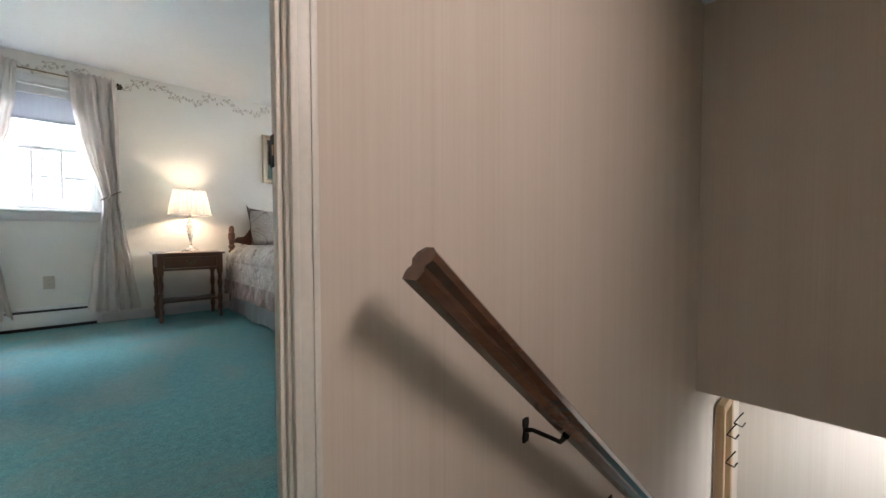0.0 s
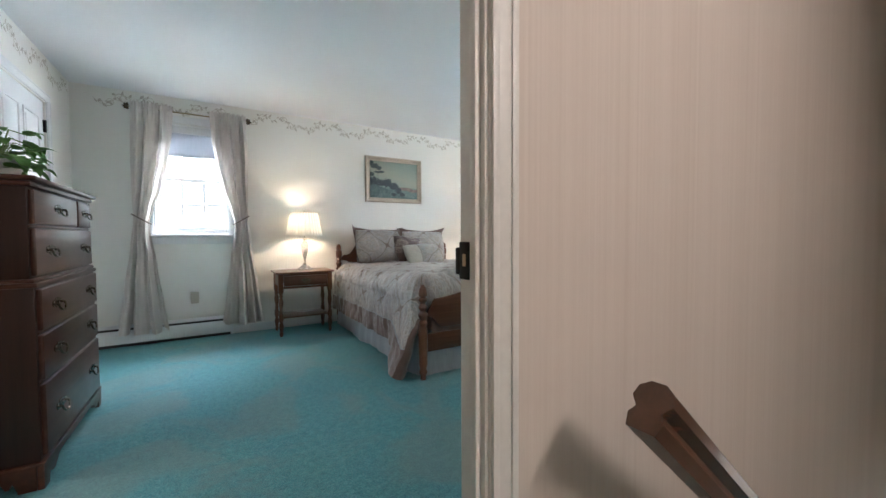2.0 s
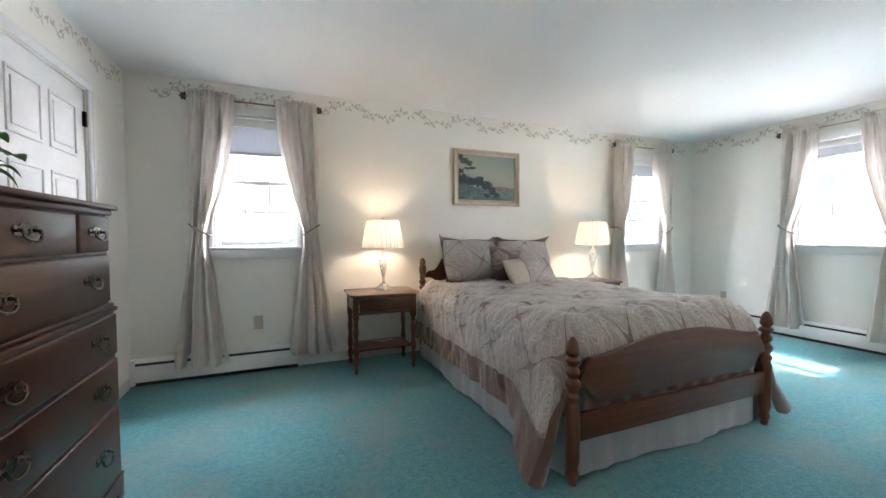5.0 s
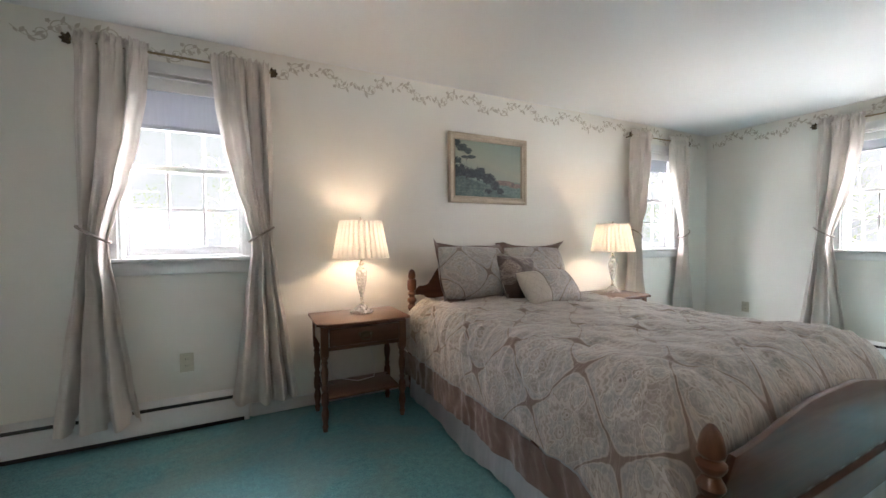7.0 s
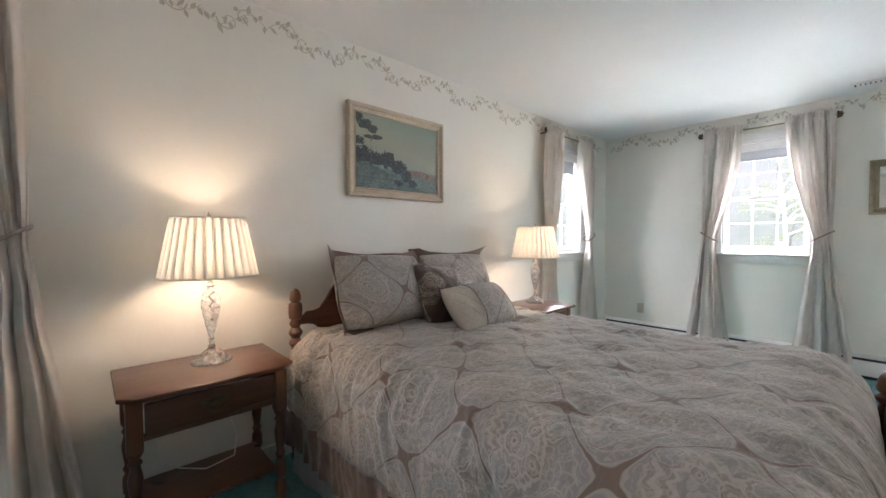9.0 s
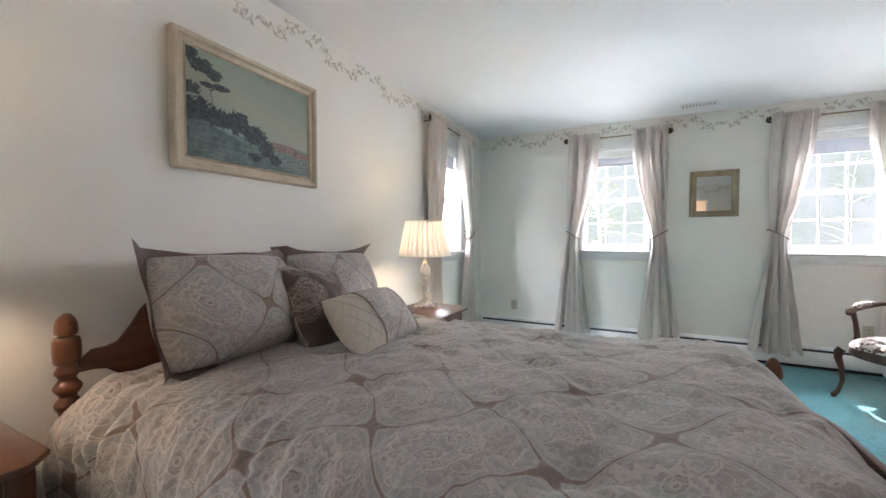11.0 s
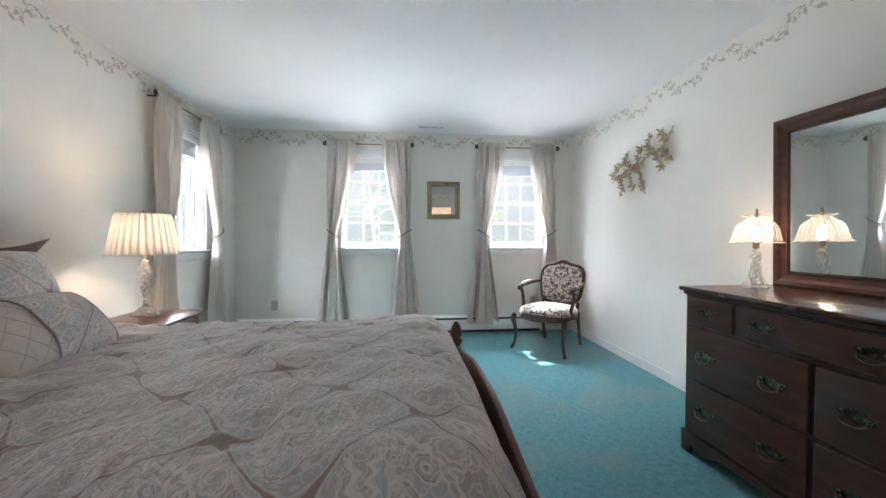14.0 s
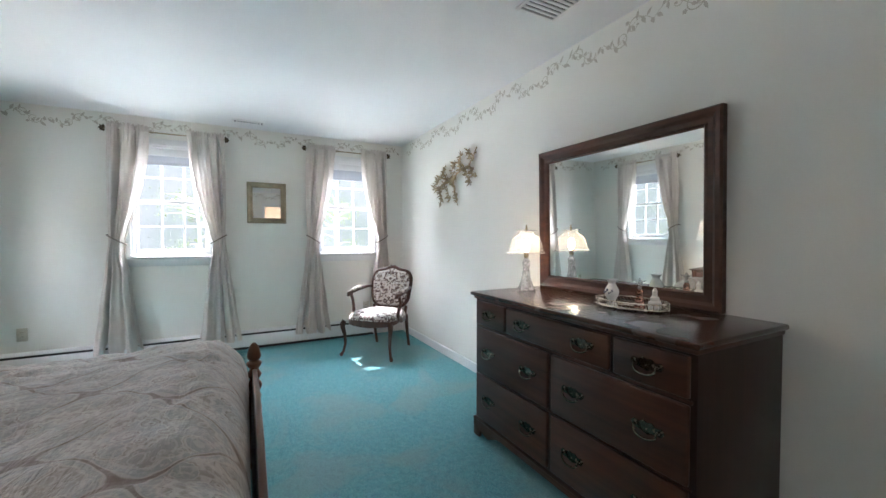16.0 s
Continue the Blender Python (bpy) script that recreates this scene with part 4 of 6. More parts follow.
# ---- nightstands and bedside lamps ----
LEG_NS = [(0.014, 0), (0.016, 0.02), (0.020, 0.03), (0.014, 0.045), (0.021, 0.085), (0.023, 0.11), (0.015, 0.15), (0.022, 0.165), (0.022, 0.225), (0.014, 0.24),
          (0.021, 0.26), (0.014, 0.275), (0.019, 0.31), (0.023, 0.36), (0.015, 0.40), (0.022, 0.415), (0.015, 0.43), (0.023, 0.445), (0.023, 0.455)]


def bail_handle(parent, w=0.085, material=None, label="antique brass bail handle"):
    """A bail pull on a shaped plate; local x along the drawer, y outwards is minus."""
    material = material or BRONZE
    hd = part("handle", prism([(-w * 0.62, 0.004), (-w * 0.5, 0.017), (-w * 0.3, 0.013), (-w * 0.16, 0.024), (0, 0.019), (w * 0.16, 0.024), (w * 0.3, 0.013), (w * 0.5, 0.017), (w * 0.62, 0.004),
                               (w * 0.5, -0.012), (w * 0.26, -0.013), (0.0, -0.022), (-w * 0.26, -0.013), (-w * 0.5, -0.012)], -0.003, 0.0), material, parent, label)
    pts = [(-w * 0.42, -0.014, 0.002)]
    for i in range(11):
        a = math.pi * i / 10
        pts.append((-w * 0.42 * math.cos(a), -0.016 - 0.008 * math.sin(a), 0.0 - 0.030 * math.sin(a) ** 0.7))
    pts.append((w * 0.42, -0.014, 0.002))
    part("bail", tube(pts, 0.0042, 8), material, hd)
    for s in (-1, 1):
        part("post", tube([(s * w * 0.42, 0, 0.002), (s * w * 0.42, -0.018, 0.002)], [0.006, 0.005], 8), material, hd)
    return hd


def nightstand(m, label):
    """Local: x across, front towards minus y, origin in the middle of the floor."""
    n = thing("nightstand", label, "nightstand", m, "nightstands beside the bed")
    w, d, c = 0.295, 0.22, 0.05
    out = [(-w, -d + c), (-w + c, -d), (w - c, -d), (w, -d + c), (w, d), (-w, d)]
    part("tabletop", prism(out, 0.645, 0.665, axis="z", bevel=0.007), MAPLE_X, n)
    for x in (-0.247, 0.247):
        for y in (-0.14, 0.175):
            part("leg", lathe(soft(LEG_NS, 2), 16, (x, y, 0)), MAPLE, n)
            part("leg_block", boxes((x - 0.024, y - 0.024, 0.455, x + 0.024, y + 0.024, 0.645), bevel=0.003), MAPLE, n)
    part("apron", boxes((-0.235, 0.16, 0.52, 0.235, 0.18, 0.645), (-0.262, -0.12, 0.52, -0.242, 0.155, 0.645), (0.242, -0.12, 0.52, 0.262, 0.155, 0.645)), MAPLE_X, n)
    part("front_frame", boxes((-0.223, -0.158, 0.625, 0.223, -0.14, 0.645), (-0.223, -0.158, 0.49, 0.223, -0.14, 0.513), bevel=0.002), MAPLE_X, n)
    dr = part("drawer", boxes((-0.219, -0.166, 0.516, 0.219, -0.145, 0.622), bevel=0.005), MAPLE_X, n)
    hd = bail_handle(dr, 0.08, BRONZE)
    hd.matrix_basis = pose(0, -0.166, 0.572)
    part("shelf", boxes((-0.235, -0.128, 0.18, 0.235, 0.165, 0.197), bevel=0.004), MAPLE_X, n)
    return n


nightstand(pose(0.737, 4.958, 0), "maple nightstand with turned legs, one drawer and a lower shelf")
nightstand(pose(2.955, 4.825, 0), "maple nightstand with turned legs on the far side of the bed")


def bedside_lamp(m):
    l = thing("table_lamp", "crystal table lamp with a lit ivory pleated shade", "lamp", m, "bedside lamps")
    part("base", lathe([(0.074, 0), (0.076, 0.008), (0.066, 0.016), (0.05, 0.026), (0.034, 0.044), (0.022, 0.054), (0.016, 0.058)], 48, flute=(16, 0.05)), CRYSTAL, l, "fluted crystal foot")
    part("collar", lathe([(0.013, 0.058), (0.016, 0.066), (0.010, 0.078), (0.013, 0.10), (0.009, 0.108)], 20), SILVER, l, "silver collar")
    part("stem", lathe(soft([(0.010, 0.108), (0.017, 0.135), (0.030, 0.19), (0.038, 0.245), (0.036, 0.285), (0.020, 0.315), (0.012, 0.325)], 3), 28), CRYSTAL, l, "clear crystal baluster stem")
    part("twist_rod", tube([(0.005 * math.cos(i * 0.9), 0.005 * math.sin(i * 0.9), 0.10 + 0.0058 * i) for i in range(42)], 0.004, 6), SILVER, l, "twisted metal rod")
    part("cap", lathe([(0.012, 0.325), (0.024, 0.332), (0.022, 0.338), (0.008, 0.345), (0.006, 0.39), (0.016, 0.395), (0.016, 0.44)], 20), SILVER, l)
    part("bulb", lathe(soft([(0.012, 0.44), (0.016, 0.455), (0.028, 0.485), (0.026, 0.51), (0.001, 0.53)], 3), 16), BULB, l, "glowing bulb").visible_shadow = False

    def sh(u, v):
        n = 30
        a = 2 * math.pi * u
        saw = abs(((u * n) % 1.0) - 0.5) * 2
        r = mix(0.190, 0.141, v) * (1 - 0.045 * smoothstep(0.55, 1.0, saw) - 0.012 * saw)
        return (r * math.cos(a), r * math.sin(a), mix(0.372, 0.622, v))
    part("shade", sheet(sh, 240, 4, closed_u=True), PLEAT, l, "ivory pleated shade", smooth=60)
    tucks = bmesh.new()
    for i in range(30):
        a0, a1 = 2 * math.pi * (i - 0.24) / 30, 2 * math.pi * (i + 0.24) / 30
        vs = [tucks.verts.new((r * math.cos(a), r * math.sin(a), z)) for a, r, z in
              ((a0, 0.177, 0.376), (a1, 0.177, 0.376), (a1, 0.130, 0.618), (a0, 0.130, 0.618))]
        tucks.faces.new(vs)
    part("pleat_folds", tucks, PLEAT, l, "folded cloth behind the pleats", smooth=0)
    for z, r in ((0.374, 0.188), (0.620, 0.139)):
        rim = [(r * math.cos(2 * math.pi * i / 48), r * math.sin(2 * math.pi * i / 48), z) for i in range(50)]
        part("shade_trim", tube(rim, 0.004, 6), PLEAT, l)
    part("spider", tube([(-0.14, 0, 0.60), (0.14, 0, 0.60)], 0.002, 6), SILVER, l)
    part("finial", lathe([(0.003, 0.60), (0.008, 0.632), (0.004, 0.642), (0.001, 0.65)], 12), SILVER, l)
    return l


bm_ = Mat("lit_bulb")
BULB = bm_.put((1.0, 0.85, 0.6), 0.3, Emission_Color=(1.0, 0.74, 0.42, 1.0), Emission_Strength=14.0)
for lx, ly in LAMPS:
    bedside_lamp(pose(lx, ly, 0.665))
cord = thing("power_cable", "white power cable trailing over the nightstand shelf", "cable")
part("cable", tube([(0.86, 5.19, 0.42), (0.90, 5.16, 0.24), (0.86, 5.05, 0.201), (0.74, 5.02, 0.201), (0.66, 5.10, 0.201), (0.60, 5.20, 0.20), (0.585, 5.24, 0.32)], 0.003, 6), TRIM, cord)

# ---- curtains ----
def along_keys(keys, z):
    """Smooth interpolation of (z, value) keys, highest z first."""
    if z >= keys[0][0]:
        return keys[0][1]
    for (z0, a), (z1, b) in zip(keys, keys[1:]):
        if z >= z1:
            return mix(a, b, smoothstep(0, 1, (z0 - z) / (z0 - z1)) * 0.5 + 0.5 * (z0 - z) / (z0 - z1))
    return keys[-1][1]


OUTER = [(2.26, 0.475), (1.8, 0.488), (1.4, 0.482), (1.19, 0.478), (0.95, 0.505), (0.5, 0.565), (0.12, 0.615)]
INNER = [(2.26, 0.150), (2.0, 0.168), (1.75, 0.205), (1.5, 0.262), (1.3, 0.322), (1.19, 0.352), (1.08, 0.350), (0.8, 0.31), (0.4, 0.262), (0.12, 0.225)]


def curtain_panel(sgn, seed):
    c = thing("curtain", "oatmeal linen curtain panel gathered by a tie-back", "curtain", group="curtains at the windows")

    def f(u, v):
        z = mix(2.292, 0.115, v)
        o, i = along_keys(OUTER, z), along_keys(INNER, z)
        tight = math.exp(-((z - 1.19) / 0.10) ** 2)
        head = smoothstep(2.02, 2.24, z)
        ruffle = smoothstep(2.245, 2.292, z)
        w = u + 0.055 * math.sin(4.3 * u + seed * 3) + 0.02 * math.sin(z * 2.1 + seed)
        ph = seed * 2 + 0.35 * math.sin(z * 1.9 + seed * 4)
        fold = math.sin(2 * math.pi * 3.6 * w + ph) + 0.45 * math.sin(2 * math.pi * 6.3 * w + 1.7 * ph + 0.6 * z)
        fold *= 0.75 + 0.5 * noise.noise(Vector((u * 4, z * 0.8, seed * 5)))
        fine = math.sin(2 * math.pi * 14 * u + seed + 1.5 * math.sin(9 * u)) + 0.5 * math.sin(2 * math.pi * 23 * u + 2 * seed)
        amp = 0.046 * (1 - 0.65 * head) * (1 - 0.45 * tight) + 0.010 * smoothstep(0.9, 0.1, z)
        crease = 0.004 * noise.noise(Vector((u * 9, z * 5 + u * 6, seed * 9))) + 0.005 * math.exp(-((z - 1.3) / 0.25) ** 2) * math.sin(2 * math.pi * 11 * u + 8 * z)
        k = u + 0.020 * math.sin(2 * math.pi * 3.6 * w + ph + 1.2) * u * (1 - u) * 4
        x = mix(o, i, min(max(k, 0), 1))
        rodz = abs(z - 2.235)
        y = -0.088 + amp * fold * (0.35 if rodz < 0.012 else 1.0) - 0.018 * tight * (1 - (2 * u - 1) ** 2) + crease
        pocket = math.exp(-((z - 2.235) / 0.022) ** 2)
        y += fine * (0.006 * head + 0.007 * ruffle) * (1 - 0.8 * pocket) - 0.020 * pocket
        zz = z + 0.008 * math.sin(7 * u + seed) * smoothstep(0.5, 0.1, z) - 0.012 * smoothstep(0.3, 1.0, u) * tight
        zz += ruffle * 0.009 * math.sin(2 * math.pi * 12 * u + seed)
        return Vector((sgn * x, y, zz))
    part("panel", sheet(f, 170, 120), CURTAIN, c, smooth=180)
    ring = []
    for i in range(25):
        a = 2 * math.pi * i / 24
        ring.append((sgn * (0.414 + 0.072 * math.cos(a)), -0.09 - 0.052 * math.sin(a), 1.20 + 0.045 * math.cos(a)))
    part("tie_back", tube(ring, 0.007, 8), TIE, c, "taupe corded tie-back")
    part("tie_hook", tube([(sgn * 0.47, 0.0, 1.235), (sgn * 0.475, -0.03, 1.24), (sgn * 0.468, -0.075, 1.23)], 0.005, 8), BRONZE, c, "dark hold-back hook")
    return c


def leaf_blade(bm, root, tip, width, lift=0.0, up=(0, 0, 1)):
    """A pointed leaf with a fold along its middle."""
    root, tip, up = Vector(root), Vector(tip), Vector(up)
    way = tip - root
    side = way.cross(up)
    side = side.normalized() if side.length > 1e-6 else Vector((1, 0, 0))
    nrm = side.cross(way).normalized()
    rib, lf, rt = [], [], []
    for i in range(6):
        t = i / 5
        wd = width * math.sin(math.pi * min(t * 0.85 + 0.08, 1)) ** 0.8 * (1 - t ** 5)
        c = root + way * t + nrm * lift * math.sin(math.pi * t)
        rib.append(bm.verts.new(c))
        lf.append(bm.verts.new(c + side * wd + nrm * wd * 0.35))
        rt.append(bm.verts.new(c - side * wd + nrm * wd * 0.35))
    for i in range(5):
        bm.faces.new((rib[i], rib[i + 1], lf[i + 1], lf[i]))
        bm.faces.new((rib[i + 1], rib[i], rt[i], rt[i + 1]))


def curtain_rod():
    r = thing("curtain_rod", "slim bronze curtain rod with leaf finials", "curtain rod", group="curtain rods")
    part("rod", tube([(-0.49, -0.088, 2.235), (0.49, -0.088, 2.235)], 0.0065, 12), BRASS, r)
    for s in (-1, 1):
        bm = lathe([(0.004, -0.012), (0.013, 0), (0.004, 0.012)], 10, (0, 0, 0))
        for k in range(5):
            a = radians(-100 + 50 * k)
            leaf_blade(bm, (0, 0, 0), (0.034 * math.cos(a), -0.01, 0.034 * math.sin(a)), 0.011, 0.006, (0, 1, 0))
        leaf_blade(bm, (0, 0, 0), (0.02, -0.03, 0.008), 0.01, 0.004)
        fin = part("finial", bm, BRONZE, r, "bronze leaf finial")
        fin.matrix_basis = Matrix.Translation((s * 0.495, -0.088, 2.235)) @ Matrix.Diagonal((s, 1, 1, 1))
        part("bracket", boxes((s * 0.455 - 0.006, -0.09, 2.222, s * 0.455 + 0.006, 0, 2.232), bevel=0.002), BRONZE, r)
    return r


panels = [curtain_panel(-1, 0.3), curtain_panel(1, 1.9)]
rod_thing = curtain_rod()
for i, (wall, c, r0, r1, zs, _) in enumerate(WINDOWS):
    mid = (r0 + r1) / 2
    m = wall_pose(wall, mid, 0)
    for p in (*panels, rod_thing):
        if i == 0:
            p.matrix_world = m
        else:
            copy_thing(p, m)

# ---- case furniture ----
def drawer(parent, x0, x1, z0, z1, y, pulls, material=None):
    """A lipped drawer front on the plane y, front towards minus y."""
    d = part("drawer", boxes((x0, y - 0.016, z0, x1, y + 0.004, z1), bevel=0.007, seg=3), material or CHERRY_X, parent)
    for k in pulls:
        hd = bail_handle(d, 0.102, IRONBRASS, "dark brass bail handle")
        hd.matrix_basis = pose(mix(x0, x1, k), y - 0.0165, (z0 + z1) / 2 + 0.004)
    return d


def bracket_base(parent, w0, w1, y0, y1, h, material):
    """A plinth with scrolled bracket feet round three sides."""
    n = 28

    def skirt(a0, a1):
        pts = [(a0, 0.0), (a0 + 0.055, 0.0), (a0 + 0.06, 0.022)]
        for i in range(n + 1):
            t = i / n
            a = mix(a0 + 0.07, a1 - 0.07, t)
            e = min(t, 1 - t)
            pts.append((a, h - 0.052 + 0.022 * smoothstep(0.10, 0.16, e) - 0.028 * math.exp(-((e - 0.055) / 0.03) ** 2)))
        pts += [(a1 - 0.06, 0.022), (a1 - 0.055, 0.0), (a1, 0.0), (a1, h), (a0, h)]
        return pts
    part("base_front", prism(skirt(w0, w1), y0 - 0.012, y0 + 0.01, bevel=0.002), material, parent)
    for x in (w0, w1 - 0.022):
        part("base_side", prism([(a, b) for a, b in skirt(y0 + 0.012, y1)], x, x + 0.022, axis="x", bevel=0.002), material, parent)
    part("base_moulding", boxes((w0 - 0.003, y0 - 0.016, h, w1 + 0.003, y1, h + 0.012), bevel=0.005), material, parent)


IRONBRASS = metal("dark_brass", (0.05, 0.043, 0.034), (0.26, 0.22, 0.165), 0.24)


def dresser():
    """Local: x across, front towards minus y, back at y 0."""
    w, d, h = 0.645, 0.555, 0.883
    o = thing("dresser", "dark cherry seven-drawer dresser with bracket feet", "dresser", pose(1.806, 1.24, 0, 0, 0, 180))
    part("body", boxes((-w, -d, 0.10, w, 0, h - 0.026), bevel=0.003), CHERRY_SHADED, o)
    part("top", boxes((-w - 0.02, -d - 0.035, h - 0.022, w + 0.02, 0.0, h), bevel=0.008, seg=3), CHERRY_TOP, o)
    part("top_moulding", boxes((-w - 0.008, -d - 0.014, h - 0.042, w + 0.008, 0.0, h - 0.023), bevel=0.006), CHERRY_X, o)
    bracket_base(o, -w - 0.012, w + 0.012, -d, 0.0, 0.10, CHERRY_X)
    y = -d
    g = 0.012
    for x0, x1, pulls in ((-w + 0.02, -0.345, (0.5,)), (-0.325, 0.325, (0.2, 0.8)), (0.345, w - 0.02, (0.5,))):
        drawer(o, x0, x1, 0.693, 0.832, y, pulls)
    for z0, z1 in ((0.408, 0.672), (0.126, 0.392)):
        drawer(o, -w + 0.02, -g, z0, z1, y, (0.22, 0.78))
        drawer(o, g, w - 0.02, z0, z1, y, (0.22, 0.78))
    for z in (0.400, 0.6825):
        part("rail_moulding", boxes((-w + 0.012, y - 0.006, z - 0.005, w - 0.012, y + 0.002, z + 0.005), bevel=0.003), CHERRY_X, o)
    return o


dresser()


def tallboy():
    """Local: x across, front towards minus y, back at y 0."""
    w, d, h = 0.455, 0.425, 1.278
    o = thing("tall_chest", "tall dark cherry chest of drawers with bracket feet", "chest of drawers", pose(XW + 0.004, 3.257, 0, 0, 0, 90))
    part("lower_body", boxes((-w, -d, 0.10, w, 0, 0.83), bevel=0.003), CHERRY_SHADED, o)
    part("upper_body", boxes((-w + 0.012, -d + 0.014, 0.86, w - 0.012, 0, h - 0.026), bevel=0.003), CHERRY_SHADED, o)
    part("waist_moulding", boxes((-w - 0.008, -d - 0.012, 0.826, w + 0.008, 0, 0.846), (-w - 0.001, -d - 0.002, 0.846, w + 0.001, 0, 0.862), bevel=0.006), CHERRY_X, o)
    part("top", boxes((-w - 0.018, -d - 0.022, h - 0.02, w + 0.018, 0, h), bevel=0.007, seg=3), CHERRY_X, o)
    part("top_moulding", boxes((-w - 0.004, -d - 0.004, h - 0.042, w + 0.004, 0, h - 0.021), bevel=0.006), CHERRY_X, o)
    bracket_base(o, -w - 0.012, w + 0.012, -d, 0.0, 0.10, CHERRY_X)
    yu, yl = -d + 0.014, -d
    drawer(o, -w + 0.03, 0.16, 1.085, 1.228, yu, (0.5,))
    drawer(o, 0.18, w - 0.03, 1.085, 1.228, yu, (0.5,))
    drawer(o, -w + 0.03, w - 0.03, 0.872, 1.068, yu, (0.2, 0.8))
    for z0, z1 in ((0.645, 0.818), (0.44, 0.628), (0.125, 0.422)):
        drawer(o, -w + 0.02, w - 0.02, z0, z1, yl, (0.2, 0.8))
    for z in (0.6365, 0.431, 1.0765):
        part("rail_moulding", boxes((-w + 0.016, yl - 0.004 + 0.014 * (z > 1), z - 0.005, w - 0.016, yl + 0.016, z + 0.005), bevel=0.003), CHERRY_X, o)
    return o


tallboy()

# ---- mirror over the dresser ----
big_mirror = thing("dresser_mirror", "large mirror in a moulded cherry frame standing on the dresser", "mirror")


def moulded_frame(parent, a0, a1, z0, z1, width, depth, material, wall, name="frame_bar", carved=0):
    """Four mitred bars. wall: a pose whose x runs along the wall and minus y into the room."""
    prof = [(0.0, 0.0), (0.0, depth * 0.8), (width * 0.10, depth), (width * 0.32, depth * 0.92), (width * 0.5, depth * 0.62), (width * 0.78, depth * 0.55), (width * 0.88, depth * 0.75), (width, depth * 0.45), (width, 0.0)]
    for ax, az, bx, bz in ((a0, z0, a1, z0), (a1, z0, a1, z1), (a1, z1, a0, z1), (a0, z1, a0, z0)):
        bm = bmesh.new()
        way = Vector((bx - ax, 0, bz - az)).normalized()
        inn = Vector((-way.z, 0, way.x))
        r0 = [bm.verts.new(Vector((ax, 0, az)) + inn * p + way * p + Vector((0, -q, 0))) for p, q in prof]
        r1 = [bm.verts.new(Vector((bx, 0, bz)) + inn * p - way * p + Vector((0, -q, 0))) for p, q in prof]
        for i in range(len(prof) - 1):
            bm.faces.new((r0[i], r1[i], r1[i + 1], r0[i + 1]))
        bar = part(name, bm, material, parent, smooth=25)
        bar.matrix_basis = wall
        if carved:
            bm = bmesh.new()
            length = (Vector((bx, bz)) - Vector((ax, az))).length
            n = max(int(length / carved), 2)
            for i in range(n):
                t = (i + 0.5) / n
                p = Vector((ax, 0, az)).lerp(Vector((bx, 0, bz)), t) + inn * width * 0.55
                s = Vector((0, -depth * 0.7, 0))
                leaf_blade(bm, p - way * carved * 0.42 + s, p + way * carved * 0.42 + s + inn * width * (0.16 if i % 2 else -0.16), width * 0.16, 0.003, (0, 1, 0))
            cv = part("carving", bm, material, bar)
    return parent


MWALL = Matrix.Translation((1.908, YS + 0.016, 0.884)) @ pose(0, 0, 0, -1.2, 0, 0) @ pose(0, 0, 0, 0, 0, 1.3) @ Matrix.Translation((-1.908, 0, -0.884)) @ pose(0, 0, 0, 0, 0, 180)
moulded_frame(big_mirror, -2.455, -1.362, 0.884, 1.768, 0.082, 0.042, CHERRY_X, MWALL)
gl = part("mirror_glass", boxes((-2.455 + 0.07, -0.02, 0.884 + 0.07, -1.362 - 0.07, -0.008, 1.768 - 0.07)), MIRROR, big_mirror, "silvered mirror glass", smooth=0)
gl.matrix_basis = MWALL
bk = part("backing", boxes((-2.44, -0.006, 0.90, -1.377, -0.001, 1.75)), BLACK, big_mirror)
bk.matrix_basis = MWALL

small_mirror = thing("wall_mirror", "small mirror in a carved antique gold frame", "mirror")
EWALL = pose(XE, 0, 0, 0, 0, -90)
moulded_frame(small_mirror, -3.032, -2.636, 1.377, 1.825, 0.058, 0.026, GILT, EWALL, carved=0.045)
gl = part("mirror_glass", boxes((-3.032 + 0.05, -0.012, 1.377 + 0.05, -2.636 - 0.05, -0.004, 1.825 - 0.05)), MIRROR, small_mirror, "silvered mirror glass", smooth=0)
gl.matrix_basis = EWALL

